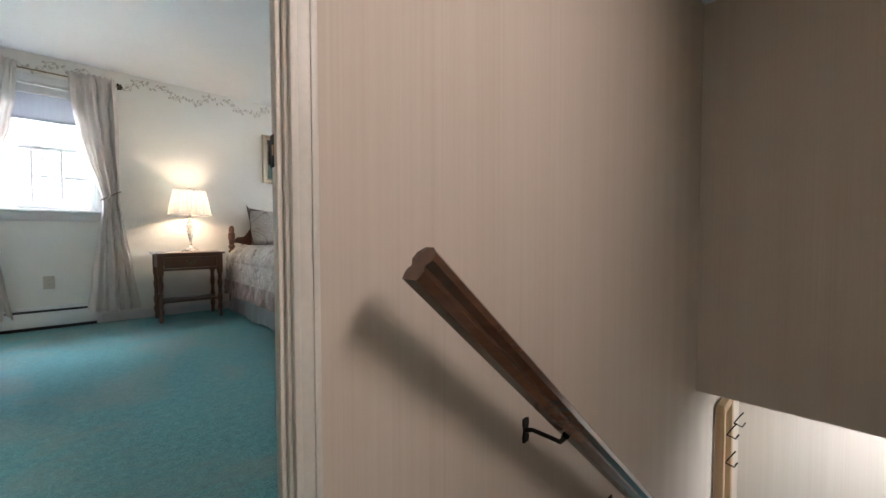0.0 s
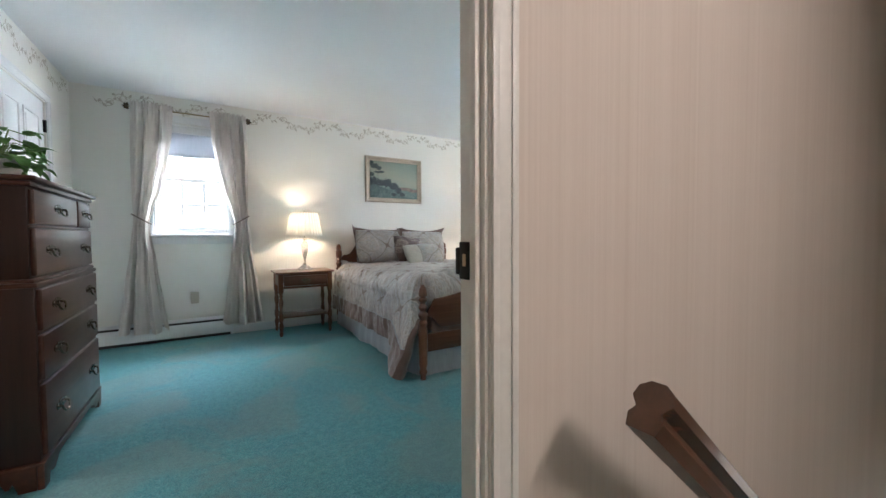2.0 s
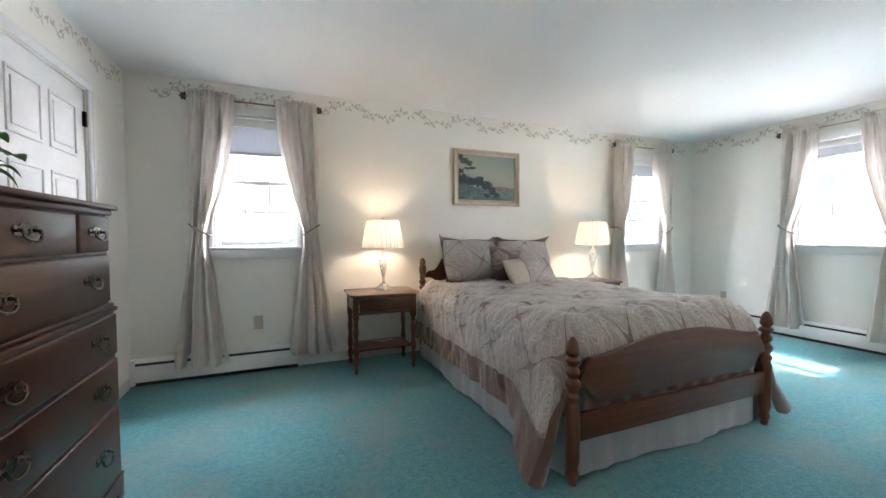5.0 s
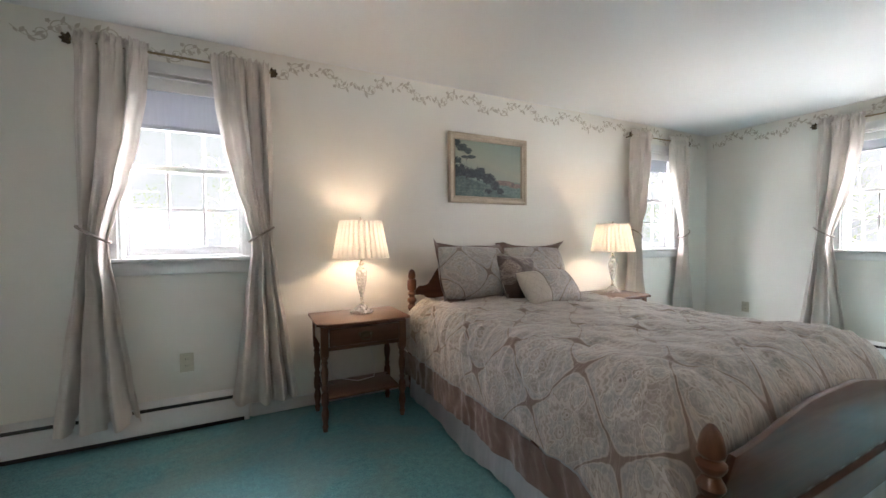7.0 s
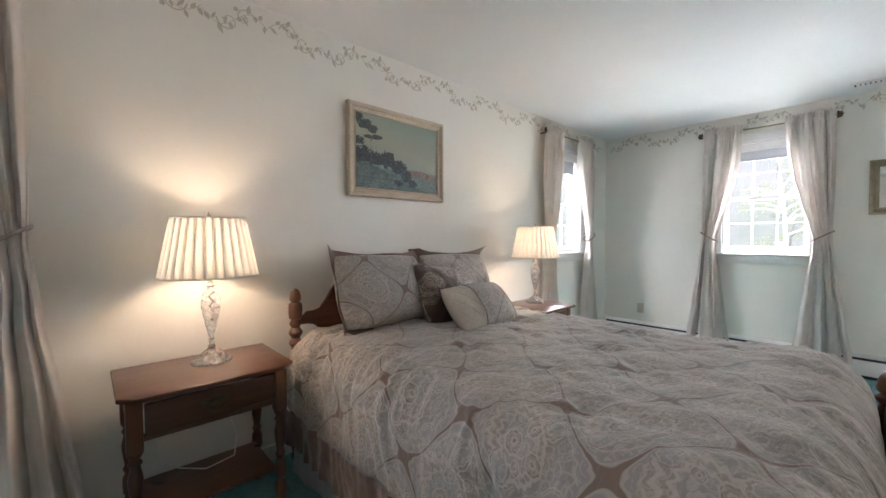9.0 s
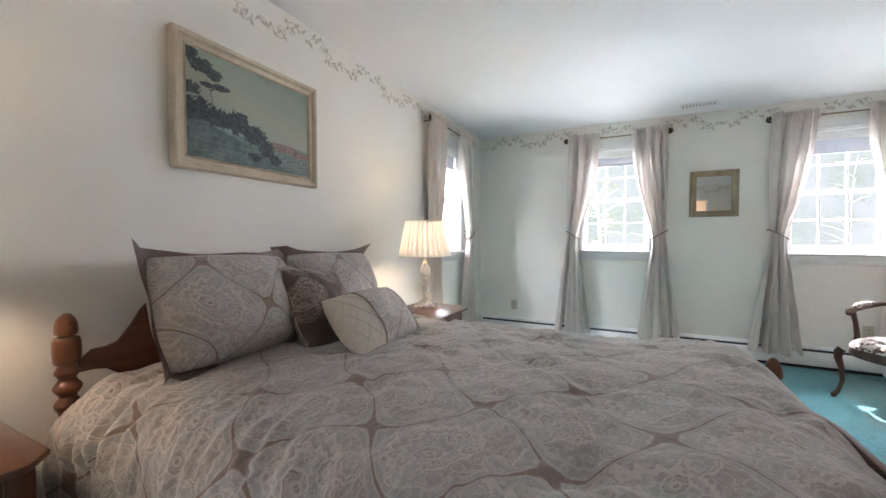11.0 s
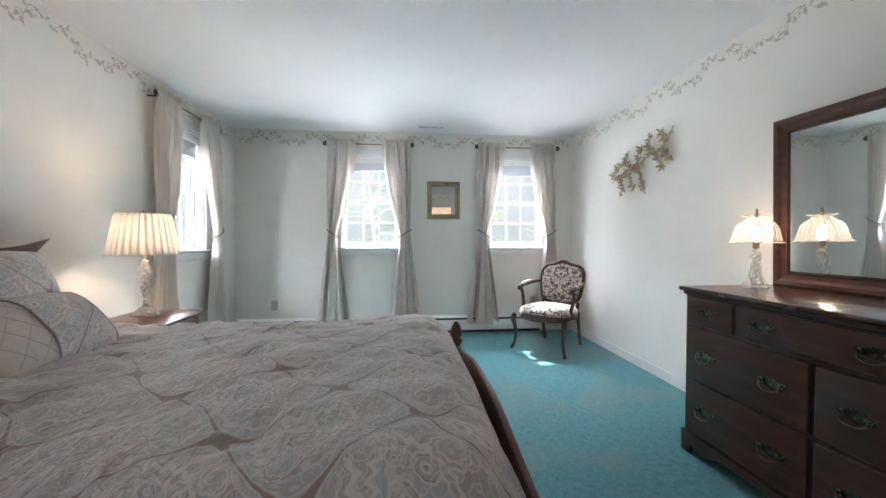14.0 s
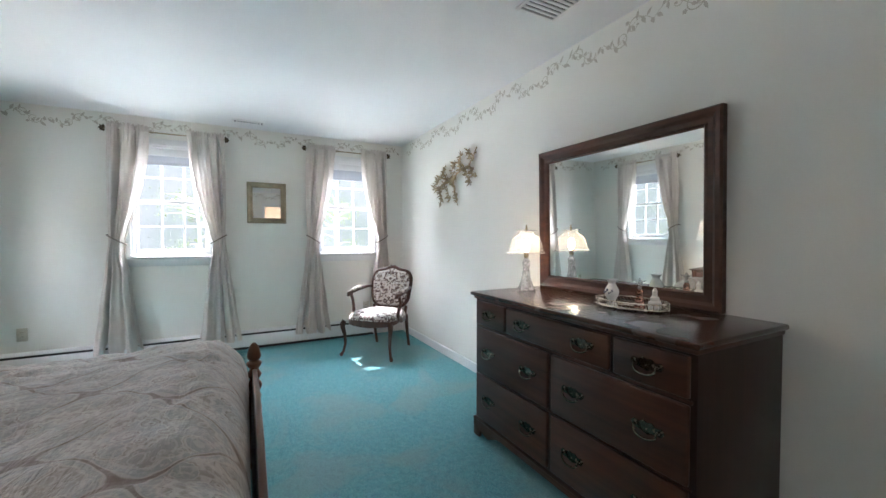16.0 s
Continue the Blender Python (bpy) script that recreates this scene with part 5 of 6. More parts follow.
# ---- pictures ----
def seascape():
    m = Mat("seascape_paint")
    ax = m.axes()
    x, z = ax[0], ax[2]
    strokes = m.noise(28, 5, 0.65, at=m.mapped((1, 1, 2.2)))
    wide = m.noise(11, 5, 0.65)
    fluff = m.math("ADD", m.math("MULTIPLY", m.noise(20, 4, 0.7, distortion=0.6), 0.6), m.math("MULTIPLY", m.noise(75, 3, 0.7), 0.4))
    slope = m.math("ADD", z, m.math("MULTIPLY", x, 0.28))
    skyc = m.ramp(m.math("ADD", slope, m.math("MULTIPLY", strokes, 0.05)), [(0.22, (0.25, 0.33, 0.28)), (0.40, (0.36, 0.36, 0.275)), (0.56, (0.26, 0.315, 0.255)), (0.66, (0.21, 0.28, 0.24))])

    def blob(cx, cz, rx, rz):
        dx = m.math("DIVIDE", m.math("SUBTRACT", x, cx), rx)
        dz = m.math("DIVIDE", m.math("SUBTRACT", z, cz), rz)
        return m.math("SUBTRACT", 1.0, m.math("ADD", m.math("MULTIPLY", dx, dx), m.math("MULTIPLY", dz, dz)))

    def mass(blobs, rough):
        best = None
        for b in blobs:
            d = blob(*b)
            best = d if best is None else m.math("MAXIMUM", best, d)
        return m.ramp(m.math("ADD", m.math("ADD", best, 0.25), m.math("MULTIPLY", m.math("SUBTRACT", fluff, 0.5), rough * 3.0)), [(0.42, 0.0), (0.58, 1.0)])
    # sea and pink far rocks on the open side
    sea = m.ramp(m.math("ADD", z, m.math("MULTIPLY", m.math("SUBTRACT", strokes, 0.5), 0.03)), [(0.135, 1.0), (0.15, 0.0)])
    seac = m.ramp(m.noise(36, 4, 0.6, at=m.mapped((1, 1, 4))), [(0.40, (0.07, 0.13, 0.125)), (0.60, (0.22, 0.28, 0.25))])
    col = m.blend(sea, skyc, seac)
    rocks = mass([(0.50, 0.135, 0.13, 0.026), (0.62, 0.115, 0.10, 0.022)], 0.9)
    col = m.blend(rocks, col, m.ramp(fluff, [(0.4, (0.12, 0.09, 0.085)), (0.6, (0.32, 0.24, 0.20))]))
    # grass slope with the dark tree belt over it
    edge = m.math("SUBTRACT", m.math("ADD", m.math("MULTIPLY", x, -0.34), m.math("ADD", 0.215, m.math("MULTIPLY", m.math("SUBTRACT", wide, 0.5), 0.10))), z)
    land = m.ramp(m.math("ADD", edge, 0.5), [(0.49, 0.0), (0.51, 1.0)])
    grass = m.ramp(m.math("ADD", m.math("MULTIPLY", strokes, 0.6), m.math("MULTIPLY", wide, 0.4)), [(0.36, (0.045, 0.075, 0.075)), (0.52, (0.10, 0.15, 0.14)), (0.66, (0.19, 0.24, 0.215))])
    col = m.blend(land, col, grass)
    belt = mass([(0.04, 0.22, 0.09, 0.06), (0.14, 0.20, 0.11, 0.05), (0.24, 0.20, 0.09, 0.06), (0.33, 0.165, 0.08, 0.055), (0.40, 0.11, 0.05, 0.05), (0.46, 0.06, 0.045, 0.03), (0.33, 0.055, 0.05, 0.022)], 1.5)
    darkc = m.ramp(m.noise(46, 4, 0.7), [(0.38, (0.018, 0.026, 0.032)), (0.56, (0.045, 0.06, 0.065)), (0.70, (0.11, 0.14, 0.135))])
    col = m.blend(belt, col, darkc)
    crown = mass([(0.02, 0.445, 0.05, 0.035), (0.075, 0.405, 0.06, 0.04), (0.125, 0.385, 0.05, 0.03), (0.165, 0.335, 0.055, 0.017), (0.02, 0.30, 0.055, 0.035), (0.10, 0.33, 0.04, 0.014)], 1.3)
    col = m.blend(crown, col, m.ramp(m.noise(46, 4, 0.7), [(0.36, (0.022, 0.034, 0.036)), (0.62, (0.075, 0.105, 0.098))]))
    m.bump(strokes, 0.25, 0.003)
    return m.put(col, 0.5)


SEASCAPE = seascape()
FOLIAGE_PAINT = plain("dark_trunk_paint", (0.016, 0.014, 0.016), (0.045, 0.04, 0.04), 0.5, 30, 120, 0.3)
painting = thing("painting", "coastal landscape painting with a windswept tree in a champagne frame", "painting")
PW = pose(0, YN, 0)
moulded_frame(painting, 1.556, 2.338, 1.462, 2.038, 0.058, 0.045, CHAMPAGNE, PW)
cv = part("canvas", boxes((0, 0, 0, 0.682, 0.008, 0.476)), SEASCAPE, painting, "seascape canvas", smooth=0)
cv.matrix_basis = pose(1.606, YN - 0.022, 1.512)
bm = tube([(0.118, 0, 0.20), (0.122, 0, 0.26), (0.112, 0, 0.31), (0.092, 0, 0.35), (0.06, 0, 0.385), (0.015, 0, 0.42)], [0.009, 0.007, 0.006, 0.005, 0.004, 0.002], 6, flat=0.12)
tube([(0.112, 0, 0.31), (0.14, 0, 0.33), (0.18, 0, 0.338)], [0.004, 0.003, 0.001], 6, bm, 0.12)
tube([(0.105, 0, 0.32), (0.07, 0, 0.325), (0.04, 0, 0.345)], [0.003, 0.003, 0.001], 6, bm, 0.12)
tube([(0.08, 0, 0.21), (0.06, 0, 0.26), (0.03, 0, 0.29)], [0.005, 0.004, 0.001], 6, bm, 0.12)
tr = part("painted_tree", bm, FOLIAGE_PAINT, painting, "dark painted pine trunk", smooth=0)
tr.matrix_basis = pose(1.606, YN - 0.0228, 1.512)

west_picture = thing("wall_picture", "framed picture in a narrow gold frame over the tall chest", "picture")
WW = pose(XW, 0, 0, 0, 0, 90)
moulded_frame(west_picture, 2.87, 3.375, 1.517, 1.921, 0.03, 0.022, GILT, WW)
cv = part("print", boxes((2.89, -0.008, 1.537, 3.355, -0.003, 1.901)), CREAM, west_picture, "pale print", smooth=0)
cv.matrix_basis = WW

# ---- gilt branch on the wall ----
art = thing("wall_sculpture", "antique brass leafy branch wall sculpture", "wall sculpture")
AW = pose(0, YS, 0, 0, 0, 180)     # x runs towards the bedroom door


def art_branch(points, r, leaves, seed):
    q = random.Random(seed)
    pts = [Vector(p) for p in points]
    fine = []
    for i in range(len(pts) - 1):
        for k in range(4):
            fine.append(pts[i].lerp(pts[i + 1], k / 4) + Vector((q.uniform(-0.006, 0.006), q.uniform(-0.006, 0.004), q.uniform(-0.006, 0.006))))
    fine.append(pts[-1])
    ob = part("branch", tube(fine, [mix(r * 0.72, r * 0.45, i / (len(fine) - 1)) for i in range(len(fine))], 8), BRASS, art)
    ob.matrix_basis = AW
    leaves = int(leaves * 2.6)
    for i in range(leaves):
        t = (i + 0.6) / leaves
        p = fine[min(int(t * (len(fine) - 1)), len(fine) - 1)]
        a = q.uniform(0, 6.283)
        bm = bmesh.new()
        for k in range(q.choice((1, 1, 2, 2, 3))):
            b = a + k * 1.1
            ln = q.uniform(0.034, 0.062)
            leaf_blade(bm, p, p + Vector((ln * math.cos(b), -q.uniform(0.0, 0.03), ln * math.sin(b))), ln * 0.21, 0.008, (0, 1, 0))
        lf = part("leaf", bm, BRASS, art)
        lf.matrix_basis = AW


# x is minus the world's x here
art_branch([(-4.15, -0.03, 1.74), (-4.0, -0.035, 1.72), (-3.86, -0.04, 1.78), (-3.70, -0.04, 1.76), (-3.58, -0.04, 1.85), (-3.42, -0.035, 1.86), (-3.30, -0.03, 2.0)], 0.012, 13, 1)
art_branch([(-4.02, -0.035, 1.72), (-3.98, -0.03, 1.62), (-4.02, -0.03, 1.53)], 0.009, 6, 2)
art_branch([(-3.72, -0.035, 1.76), (-3.70, -0.03, 1.65), (-3.64, -0.03, 1.52)], 0.009, 7, 3)
art_branch([(-3.86, -0.03, 1.78), (-3.93, -0.03, 1.86), (-3.92, -0.03, 1.93)], 0.008, 5, 4)
art_branch([(-3.58, -0.03, 1.84), (-3.62, -0.03, 1.92), (-3.58, -0.03, 2.0)], 0.008, 5, 5)
art_branch([(-3.45, -0.03, 1.86), (-3.38, -0.03, 1.80), (-3.33, -0.03, 1.74)], 0.008, 5, 6)
art_branch([(-3.36, -0.03, 1.92), (-3.44, -0.03, 1.97), (-3.47, -0.03, 2.01)], 0.007, 4, 7)
art_branch([(-4.12, -0.03, 1.78), (-4.0, -0.035, 1.83), (-3.88, -0.03, 1.90)], 0.008, 6, 8)
art_branch([(-3.92, -0.03, 1.74), (-3.83, -0.03, 1.66), (-3.80, -0.03, 1.58)], 0.008, 6, 9)
art_branch([(-3.50, -0.03, 1.85), (-3.46, -0.03, 1.76), (-3.40, -0.03, 1.68)], 0.008, 6, 10)
art_branch([(-3.76, -0.03, 1.77), (-3.74, -0.03, 1.86), (-3.70, -0.03, 1.94)], 0.008, 6, 12)
for x, z in ((-3.9, 1.77), (-3.55, 1.84)):
    pin = part("wall_pin", tube([(x, 0, z), (x, -0.04, z)], 0.004, 6), BRASS, art)
    pin.matrix_basis = AW

# ---- dresser top ----
TOPZ = 0.883
glass_lamp = thing("crystal_lamp", "lit crystal boudoir lamp with a ruffled glass shade", "lamp", pose(2.372, 1.475, TOPZ))
part("foot", lathe([(0.055, 0), (0.057, 0.006), (0.046, 0.02), (0.034, 0.05), (0.025, 0.085), (0.020, 0.14), (0.024, 0.15), (0.022, 0.158)], 40, flute=(10, 0.06)), CRYSTAL, glass_lamp, "cut crystal foot")
part("neck", lathe([(0.022, 0.158), (0.025, 0.165), (0.025, 0.178), (0.014, 0.195), (0.012, 0.205)], 24), CRYSTAL, glass_lamp)
part("socket", lathe([(0.012, 0.20), (0.015, 0.205), (0.015, 0.235), (0.010, 0.24)], 16), BRASS, glass_lamp)
part("bulb", lathe(soft([(0.010, 0.24), (0.014, 0.25), (0.022, 0.275), (0.020, 0.30), (0.001, 0.318)], 3), 16), BULB, glass_lamp, "glowing bulb").visible_shadow = False


def ruffled(u, v):
    a = 2 * math.pi * u
    r = along_keys([(1.0, 0.060), (0.95, 0.050), (0.88, 0.036), (0.82, 0.042), (0.76, 0.066), (0.62, 0.084), (0.40, 0.094), (0.15, 0.100), (0.0, 0.113)], v)
    w = 1 + (0.035 * math.cos(12 * a)) * (smoothstep(0.3, 0.0, v) + 0.5 * smoothstep(0.85, 1.0, v)) + 0.012 * math.cos(36 * a)
    return (r * w * math.cos(a), r * w * math.sin(a), mix(0.232, 0.372, v))


part("shade", sheet(ruffled, 144, 24, closed_u=True), SHADEGLASS, glass_lamp, "ribbed clear glass shade", smooth=180)
for v in (0.0, 1.0):
    edge = [ruffled(i / 96, v) for i in range(98)]
    part("shade_rim", tube(edge, 0.0022, 6), CRYSTAL, glass_lamp, "scalloped clear rim")
bm = bmesh.new()
for i in range(24):
    tube([ruffled(i / 24, k / 10) for k in range(1, 10)], 0.0011, 4, bm)
part("shade_ribs", bm, CRYSTAL, glass_lamp, "fine moulded ribs")
part("finial", lathe([(0.004, 0.362), (0.009, 0.382), (0.004, 0.394), (0.006, 0.402), (0.001, 0.41)], 12), BRASS, glass_lamp)
TRAY = (1.65, 1.455)
tray = thing("vanity_tray", "oval mirrored vanity tray with a pierced silver gallery", "tray", pose(TRAY[0], TRAY[1], TOPZ, 0, 0, 8))
EA, EB = 0.165, 0.105


def oval(r, n=72):
    return [((EA + r) * math.cos(2 * math.pi * i / n), (EB + r) * math.sin(2 * math.pi * i / n)) for i in range(n)]


part("base", prism(oval(0.0), 0.006, 0.012, axis="z"), SILVER, tray)
part("mirror", prism(oval(-0.012), 0.0125, 0.0145, axis="z"), MIRROR, tray, "mirror plate", smooth=0)
for z, r in ((0.010, 0.0045), (0.036, 0.0035)):
    pts = [(x, y, z) for x, y in oval(0.0)]
    part("gallery_ring", tube(pts + pts[:2], r, 6), SILVER, tray)
bm = bmesh.new()
for i in range(60):
    a = 2 * math.pi * i / 60
    x, y = EA * math.cos(a), EB * math.sin(a)
    tube([(x + 0.004 * math.sin(a), y - 0.003, 0.011), (x * 1.015, y * 1.015, 0.023), (x - 0.004 * math.sin(a), y + 0.003, 0.035)], 0.0018, 5, bm)
part("gallery", bm, SILVER, tray, "pierced filigree rail")
for a in (0.6, 2.5, 3.8, 5.7):
    part("foot", lathe([(0.006, 0), (0.009, 0.004), (0.005, 0.008)], 10, (0.14 * math.cos(a), 0.09 * math.sin(a), 0)), SILVER, tray)
PORCELAIN = plain("white_porcelain", (0.68, 0.67, 0.64), (0.78, 0.77, 0.74), 0.15, 10, 80, 0.02)
BLUE = plain("blue_flower_glaze", (0.06, 0.08, 0.16), (0.16, 0.15, 0.20), 0.2, 60, 90, 0.0)
TZ = TOPZ + 0.0148
vase = thing("bud_vase", "small white porcelain vase with a blue flower spray", "vase", pose(1.765, 1.44, TZ))
part("body", lathe(soft([(0.018, 0), (0.020, 0.006), (0.031, 0.03), (0.033, 0.052), (0.020, 0.078), (0.017, 0.088), (0.025, 0.102), (0.027, 0.106)], 3) + [(0.020, 0.10), (0.012, 0.08)], 28), PORCELAIN, vase)
bm = bmesh.new()
for i in range(7):
    a = radians(60 + 12 * i)
    z = 0.035 + 0.005 * (i % 4)
    p = Vector((0.0335 * math.cos(a), 0.0335 * math.sin(a), z))
    leaf_blade(bm, p, p + Vector((0.004, 0.003, 0.014 - 0.004 * (i % 3))), 0.004, 0.001, p)
part("flower", bm, BLUE, vase, "blue painted flower spray")
PINK = glass("pink_perfume_glass", (0.86, 0.48, 0.38), 0.05, 1.4)
bottle = thing("perfume_bottle", "pink glass perfume bottle with a crystal stopper", "bottle", pose(1.612, 1.445, TZ))
part("body", lathe([(0.024, 0), (0.025, 0.01), (0.017, 0.03), (0.013, 0.065), (0.009, 0.075)], 12), PINK, bottle, smooth=15)
bm = lathe([(0.006, 0.075), (0.010, 0.082), (0.005, 0.092)], 12)
for k in range(6):
    a = math.pi * k / 3
    leaf_blade(bm, (0, 0, 0.09), (0.033 * math.cos(a), 0.033 * math.sin(a), 0.115), 0.009, 0.004)
lathe([(0.004, 0.09), (0.012, 0.112), (0.001, 0.128)], 8, bm=bm)
part("stopper", bm, CRYSTAL, bottle, "crystal flower stopper")
fig = thing("porcelain_bottle", "small stepped white porcelain scent bottle", "bottle", pose(1.548, 1.43, TZ))
part("body", lathe([(0.026, 0), (0.027, 0.022), (0.018, 0.03), (0.019, 0.044), (0.011, 0.05), (0.010, 0.064), (0.012, 0.072), (0.001, 0.09)], 20), PORCELAIN, fig)

# ---- plant on the tall chest ----
LEAF = cloth("pothos_leaf", (0.075, 0.17, 0.035), (0.16, 0.31, 0.08), 0.4, 300, 14, 0.0, 0.35)
STEM = plain("pothos_stem", (0.12, 0.20, 0.05), (0.2, 0.28, 0.09), 0.5, 14, 60, 0.1)
POT = plain("white_ceramic_pot", (0.52, 0.50, 0.46), (0.62, 0.60, 0.56), 0.4, 8, 60, 0.05)
SOIL = plain("potting_soil", (0.02, 0.014, 0.01), (0.05, 0.035, 0.02), 0.95, 20, 200, 0.8)
plant = thing("potted_plant", "trailing green pothos in a pale ceramic pot", "plant", pose(-0.90, 3.03, 1.278))
part("pot", lathe([(0.075, 0), (0.078, 0.004), (0.092, 0.05), (0.090, 0.07), (0.102, 0.084), (0.103, 0.09), (0.094, 0.09), (0.084, 0.068)], 28), POT, plant, "pale ceramic pot")
part("soil", lathe([(0.001, 0.070), (0.084, 0.071), (0.084, 0.066)], 20), SOIL, plant)
q = random.Random(21)


def heart_leaf(bm, root, tip, width, droop):
    """A broad pointed leaf, widest near its stalk, with a fold along the middle."""
    root, tip = Vector(root), Vector(tip)
    way = tip - root
    side = way.cross(Vector((0, 0, 1)))
    side = side.normalized() if side.length > 1e-6 else Vector((1, 0, 0))
    nrm = side.cross(way).normalized()
    lines = []
    for i in range(8):
        t = i / 7
        wd = width * min(1.0, (0.45 + t * 3.2)) * (1 - max(t - 0.12, 0) / 0.88) ** 0.72
        c = root + way * t + nrm * (0.012 * math.sin(math.pi * t)) - Vector((0, 0, droop * t * t))
        back = way * (-0.10 if i == 0 else 0.0)
        lines.append([bm.verts.new(c + side * wd * k + nrm * wd * (0.24 * abs(k) - 0.10 * k * k) + back * abs(k)) for k in (-1, -0.5, 0, 0.5, 1)])
    for r0, r1 in zip(lines, lines[1:]):
        for k in range(4):
            bm.faces.new((r0[k], r0[k + 1], r1[k + 1], r1[k]))


for i in range(70):
    a = i * 2.39996
    reach = q.uniform(0.05, 0.18) if i < 50 else q.uniform(0.11, 0.16)
    rise = q.uniform(-0.06, 0.0) if i >= 50 else q.uniform(0.02, 0.115) if i % 3 else q.uniform(-0.02, 0.04)
    mid = Vector((0.5 * reach * math.cos(a), 0.5 * reach * math.sin(a), 0.10 + rise * 1.1))
    end = Vector((reach * math.cos(a), reach * math.sin(a), 0.09 + rise))
    end.z = max(end.z, 0.035 if abs(end.x) < 0.2 else -0.02)
    part("stem", tube([(0.02 * math.cos(a), 0.02 * math.sin(a), 0.068), tuple(mid), tuple(end)], [0.0028, 0.0022, 0.0015], 5), STEM, plant)
    bm = bmesh.new()
    ln = q.uniform(0.055, 0.088)
    d = Vector((math.cos(a + q.uniform(-0.8, 0.8)), math.sin(a + q.uniform(-0.8, 0.8)), q.uniform(-0.9, 0.15))).normalized()
    tip = end + d * ln
    tip.z = max(tip.z, 0.02)
    heart_leaf(bm, end, tip, ln * 0.5, q.uniform(0.0, 0.018))
    part("leaf", bm, LEAF, plant, smooth=60)
vine = [(-0.02, 0.05, 0.12), (0.0, 0.13, 0.19), (0.06, 0.22, 0.16), (0.05, 0.30, 0.13)]
part("stem", tube([(0.0, 0.03, 0.09)] + vine, 0.002, 5), STEM, plant)
bm = bmesh.new()
leaf_blade(bm, vine[-1], (0.05, 0.39, 0.125), 0.024, 0.01)
part("leaf", bm, LEAF, plant, smooth=60)

# ---- armchair ----
def damask():
    m = Mat("damask_upholstery")
    ax = m.axes()
    X = m.math("ABSOLUTE", m.math("SUBTRACT", m.math("FRACT", m.math("ADD", m.math("MULTIPLY", ax[0], 3.4), 0.5)), 0.5))
    comb = m.t.nodes.new("ShaderNodeCombineXYZ")
    m.link(m.math("MULTIPLY", X, 0.3), comb.inputs[0])
    m.link(m.math("MULTIPLY", ax[1], 1.0), comb.inputs[1])
    m.link(ax[2], comb.inputs[2])
    n1 = m.noise(25, 2, 0.45, at=comb.outputs[0], distortion=1.6)
    n2 = m.noise(52, 2, 0.5, at=comb.outputs[0], distortion=1.0)
    f = m.ramp(m.math("ADD", m.math("MULTIPLY", n1, 0.7), m.math("MULTIPLY", n2, 0.3)), [(0.475, 0.0), (0.505, 1.0)])
    pale = m.ramp(m.noise(30, 3), [(0.4, (0.50, 0.43, 0.36)), (0.6, (0.60, 0.56, 0.51))])
    col = m.blend(f, (0.085, 0.042, 0.034), pale)
    m.bump(f, 0.25, 0.002)
    return m.put(col, 0.75, Sheen_Weight=0.3)


DAMASK = damask()
WALNUT = wood("walnut_wood", (0.032, 0.013, 0.008), (0.075, 0.03, 0.018), (0.12, 0.055, 0.034), 0.3, along="z", coat=0.4)
chair = thing("armchair", "carved walnut armchair with brown and cream damask upholstery", "armchair", pose(4.40, 1.79, 0, 0, 0, 223))


def cabriole(x, y, dx, dy, h):
    pts, rad = [], []
    for t, o, r in ((0, 0.030, 0.017), (0.04, 0.034, 0.019), (0.12, 0.016, 0.014), (0.35, 0.0, 0.014), (0.62, 0.006, 0.018), (0.82, 0.020, 0.024), (0.94, 0.018, 0.028), (1.0, 0.006, 0.026)):
        pts.append((x + dx * o, y + dy * o, t * h))
        rad.append(r)
    return tube(pts, rad, 10)


# local: front towards minus y
for x in (-0.255, 0.255):
    part("front_leg", cabriole(x, -0.25, math.copysign(1, x), -0.9, 0.36), WALNUT, chair)
    part("back_leg", tube([(x * 0.80, 0.25 + 0.06, 0.0), (x * 0.80, 0.25 + 0.02, 0.15), (x * 0.80, 0.24, 0.36)], [0.015, 0.017, 0.022], 10), WALNUT, chair)


def seat_rail(u, v):
    a = 2 * math.pi * u
    ca, sa = math.cos(a), math.sin(a)
    k = (abs(ca) ** 4 + abs(sa) ** 4) ** -0.25
    drop = 0.018 * math.cos(2 * a) * (sa < 0)
    x = (0.275 if sa < 0 else 0.275 - 0.055 * sa) * ca * k
    return (x, 0.258 * sa * k * (1.04 if sa < 0 else 1), mix(0.325 + drop, 0.375, v))


bm = sheet(seat_rail, 72, 3, closed_u=True, thick=0.028)
part("seat_rail", bm, WALNUT, chair)


def cushion(u, v):
    p = Vector(seat_rail(u, 1.0))
    k = v
    return (p.x * (1.0 + 0.01 * math.sin(k * 3.1)) * (1 - k * k * 0.999), p.y * (1 - k * k * 0.999), 0.372 + 0.085 * (1 - (1 - k) ** 2.4))


part("seat", sheet(cushion, 60, 12, closed_u=True), DAMASK, chair, "brown and cream damask seat", smooth=180)
BACK = pose(0, 0.235, 0.44, -13, 0, 0)


def back_outline(n=60):
    pts = []
    for i in range(n):
        a = 2 * math.pi * i / n
        ca, sa = math.cos(a), math.sin(a)
        k = (abs(ca) ** 3.4 + abs(sa) ** 3.4) ** (-1 / 3.4)
        wv = 0.232 + 0.02 * max(sa, -0.3)
        hh = 0.215
        x, z = wv * ca * k, 0.215 + hh * sa * k
        z += 0.022 * math.exp(-(x / 0.05) ** 2) * (sa > 0) - 0.012 * math.exp(-((abs(x) - 0.12) / 0.05) ** 2) * (sa > 0)
        pts.append((x, z))
    return pts


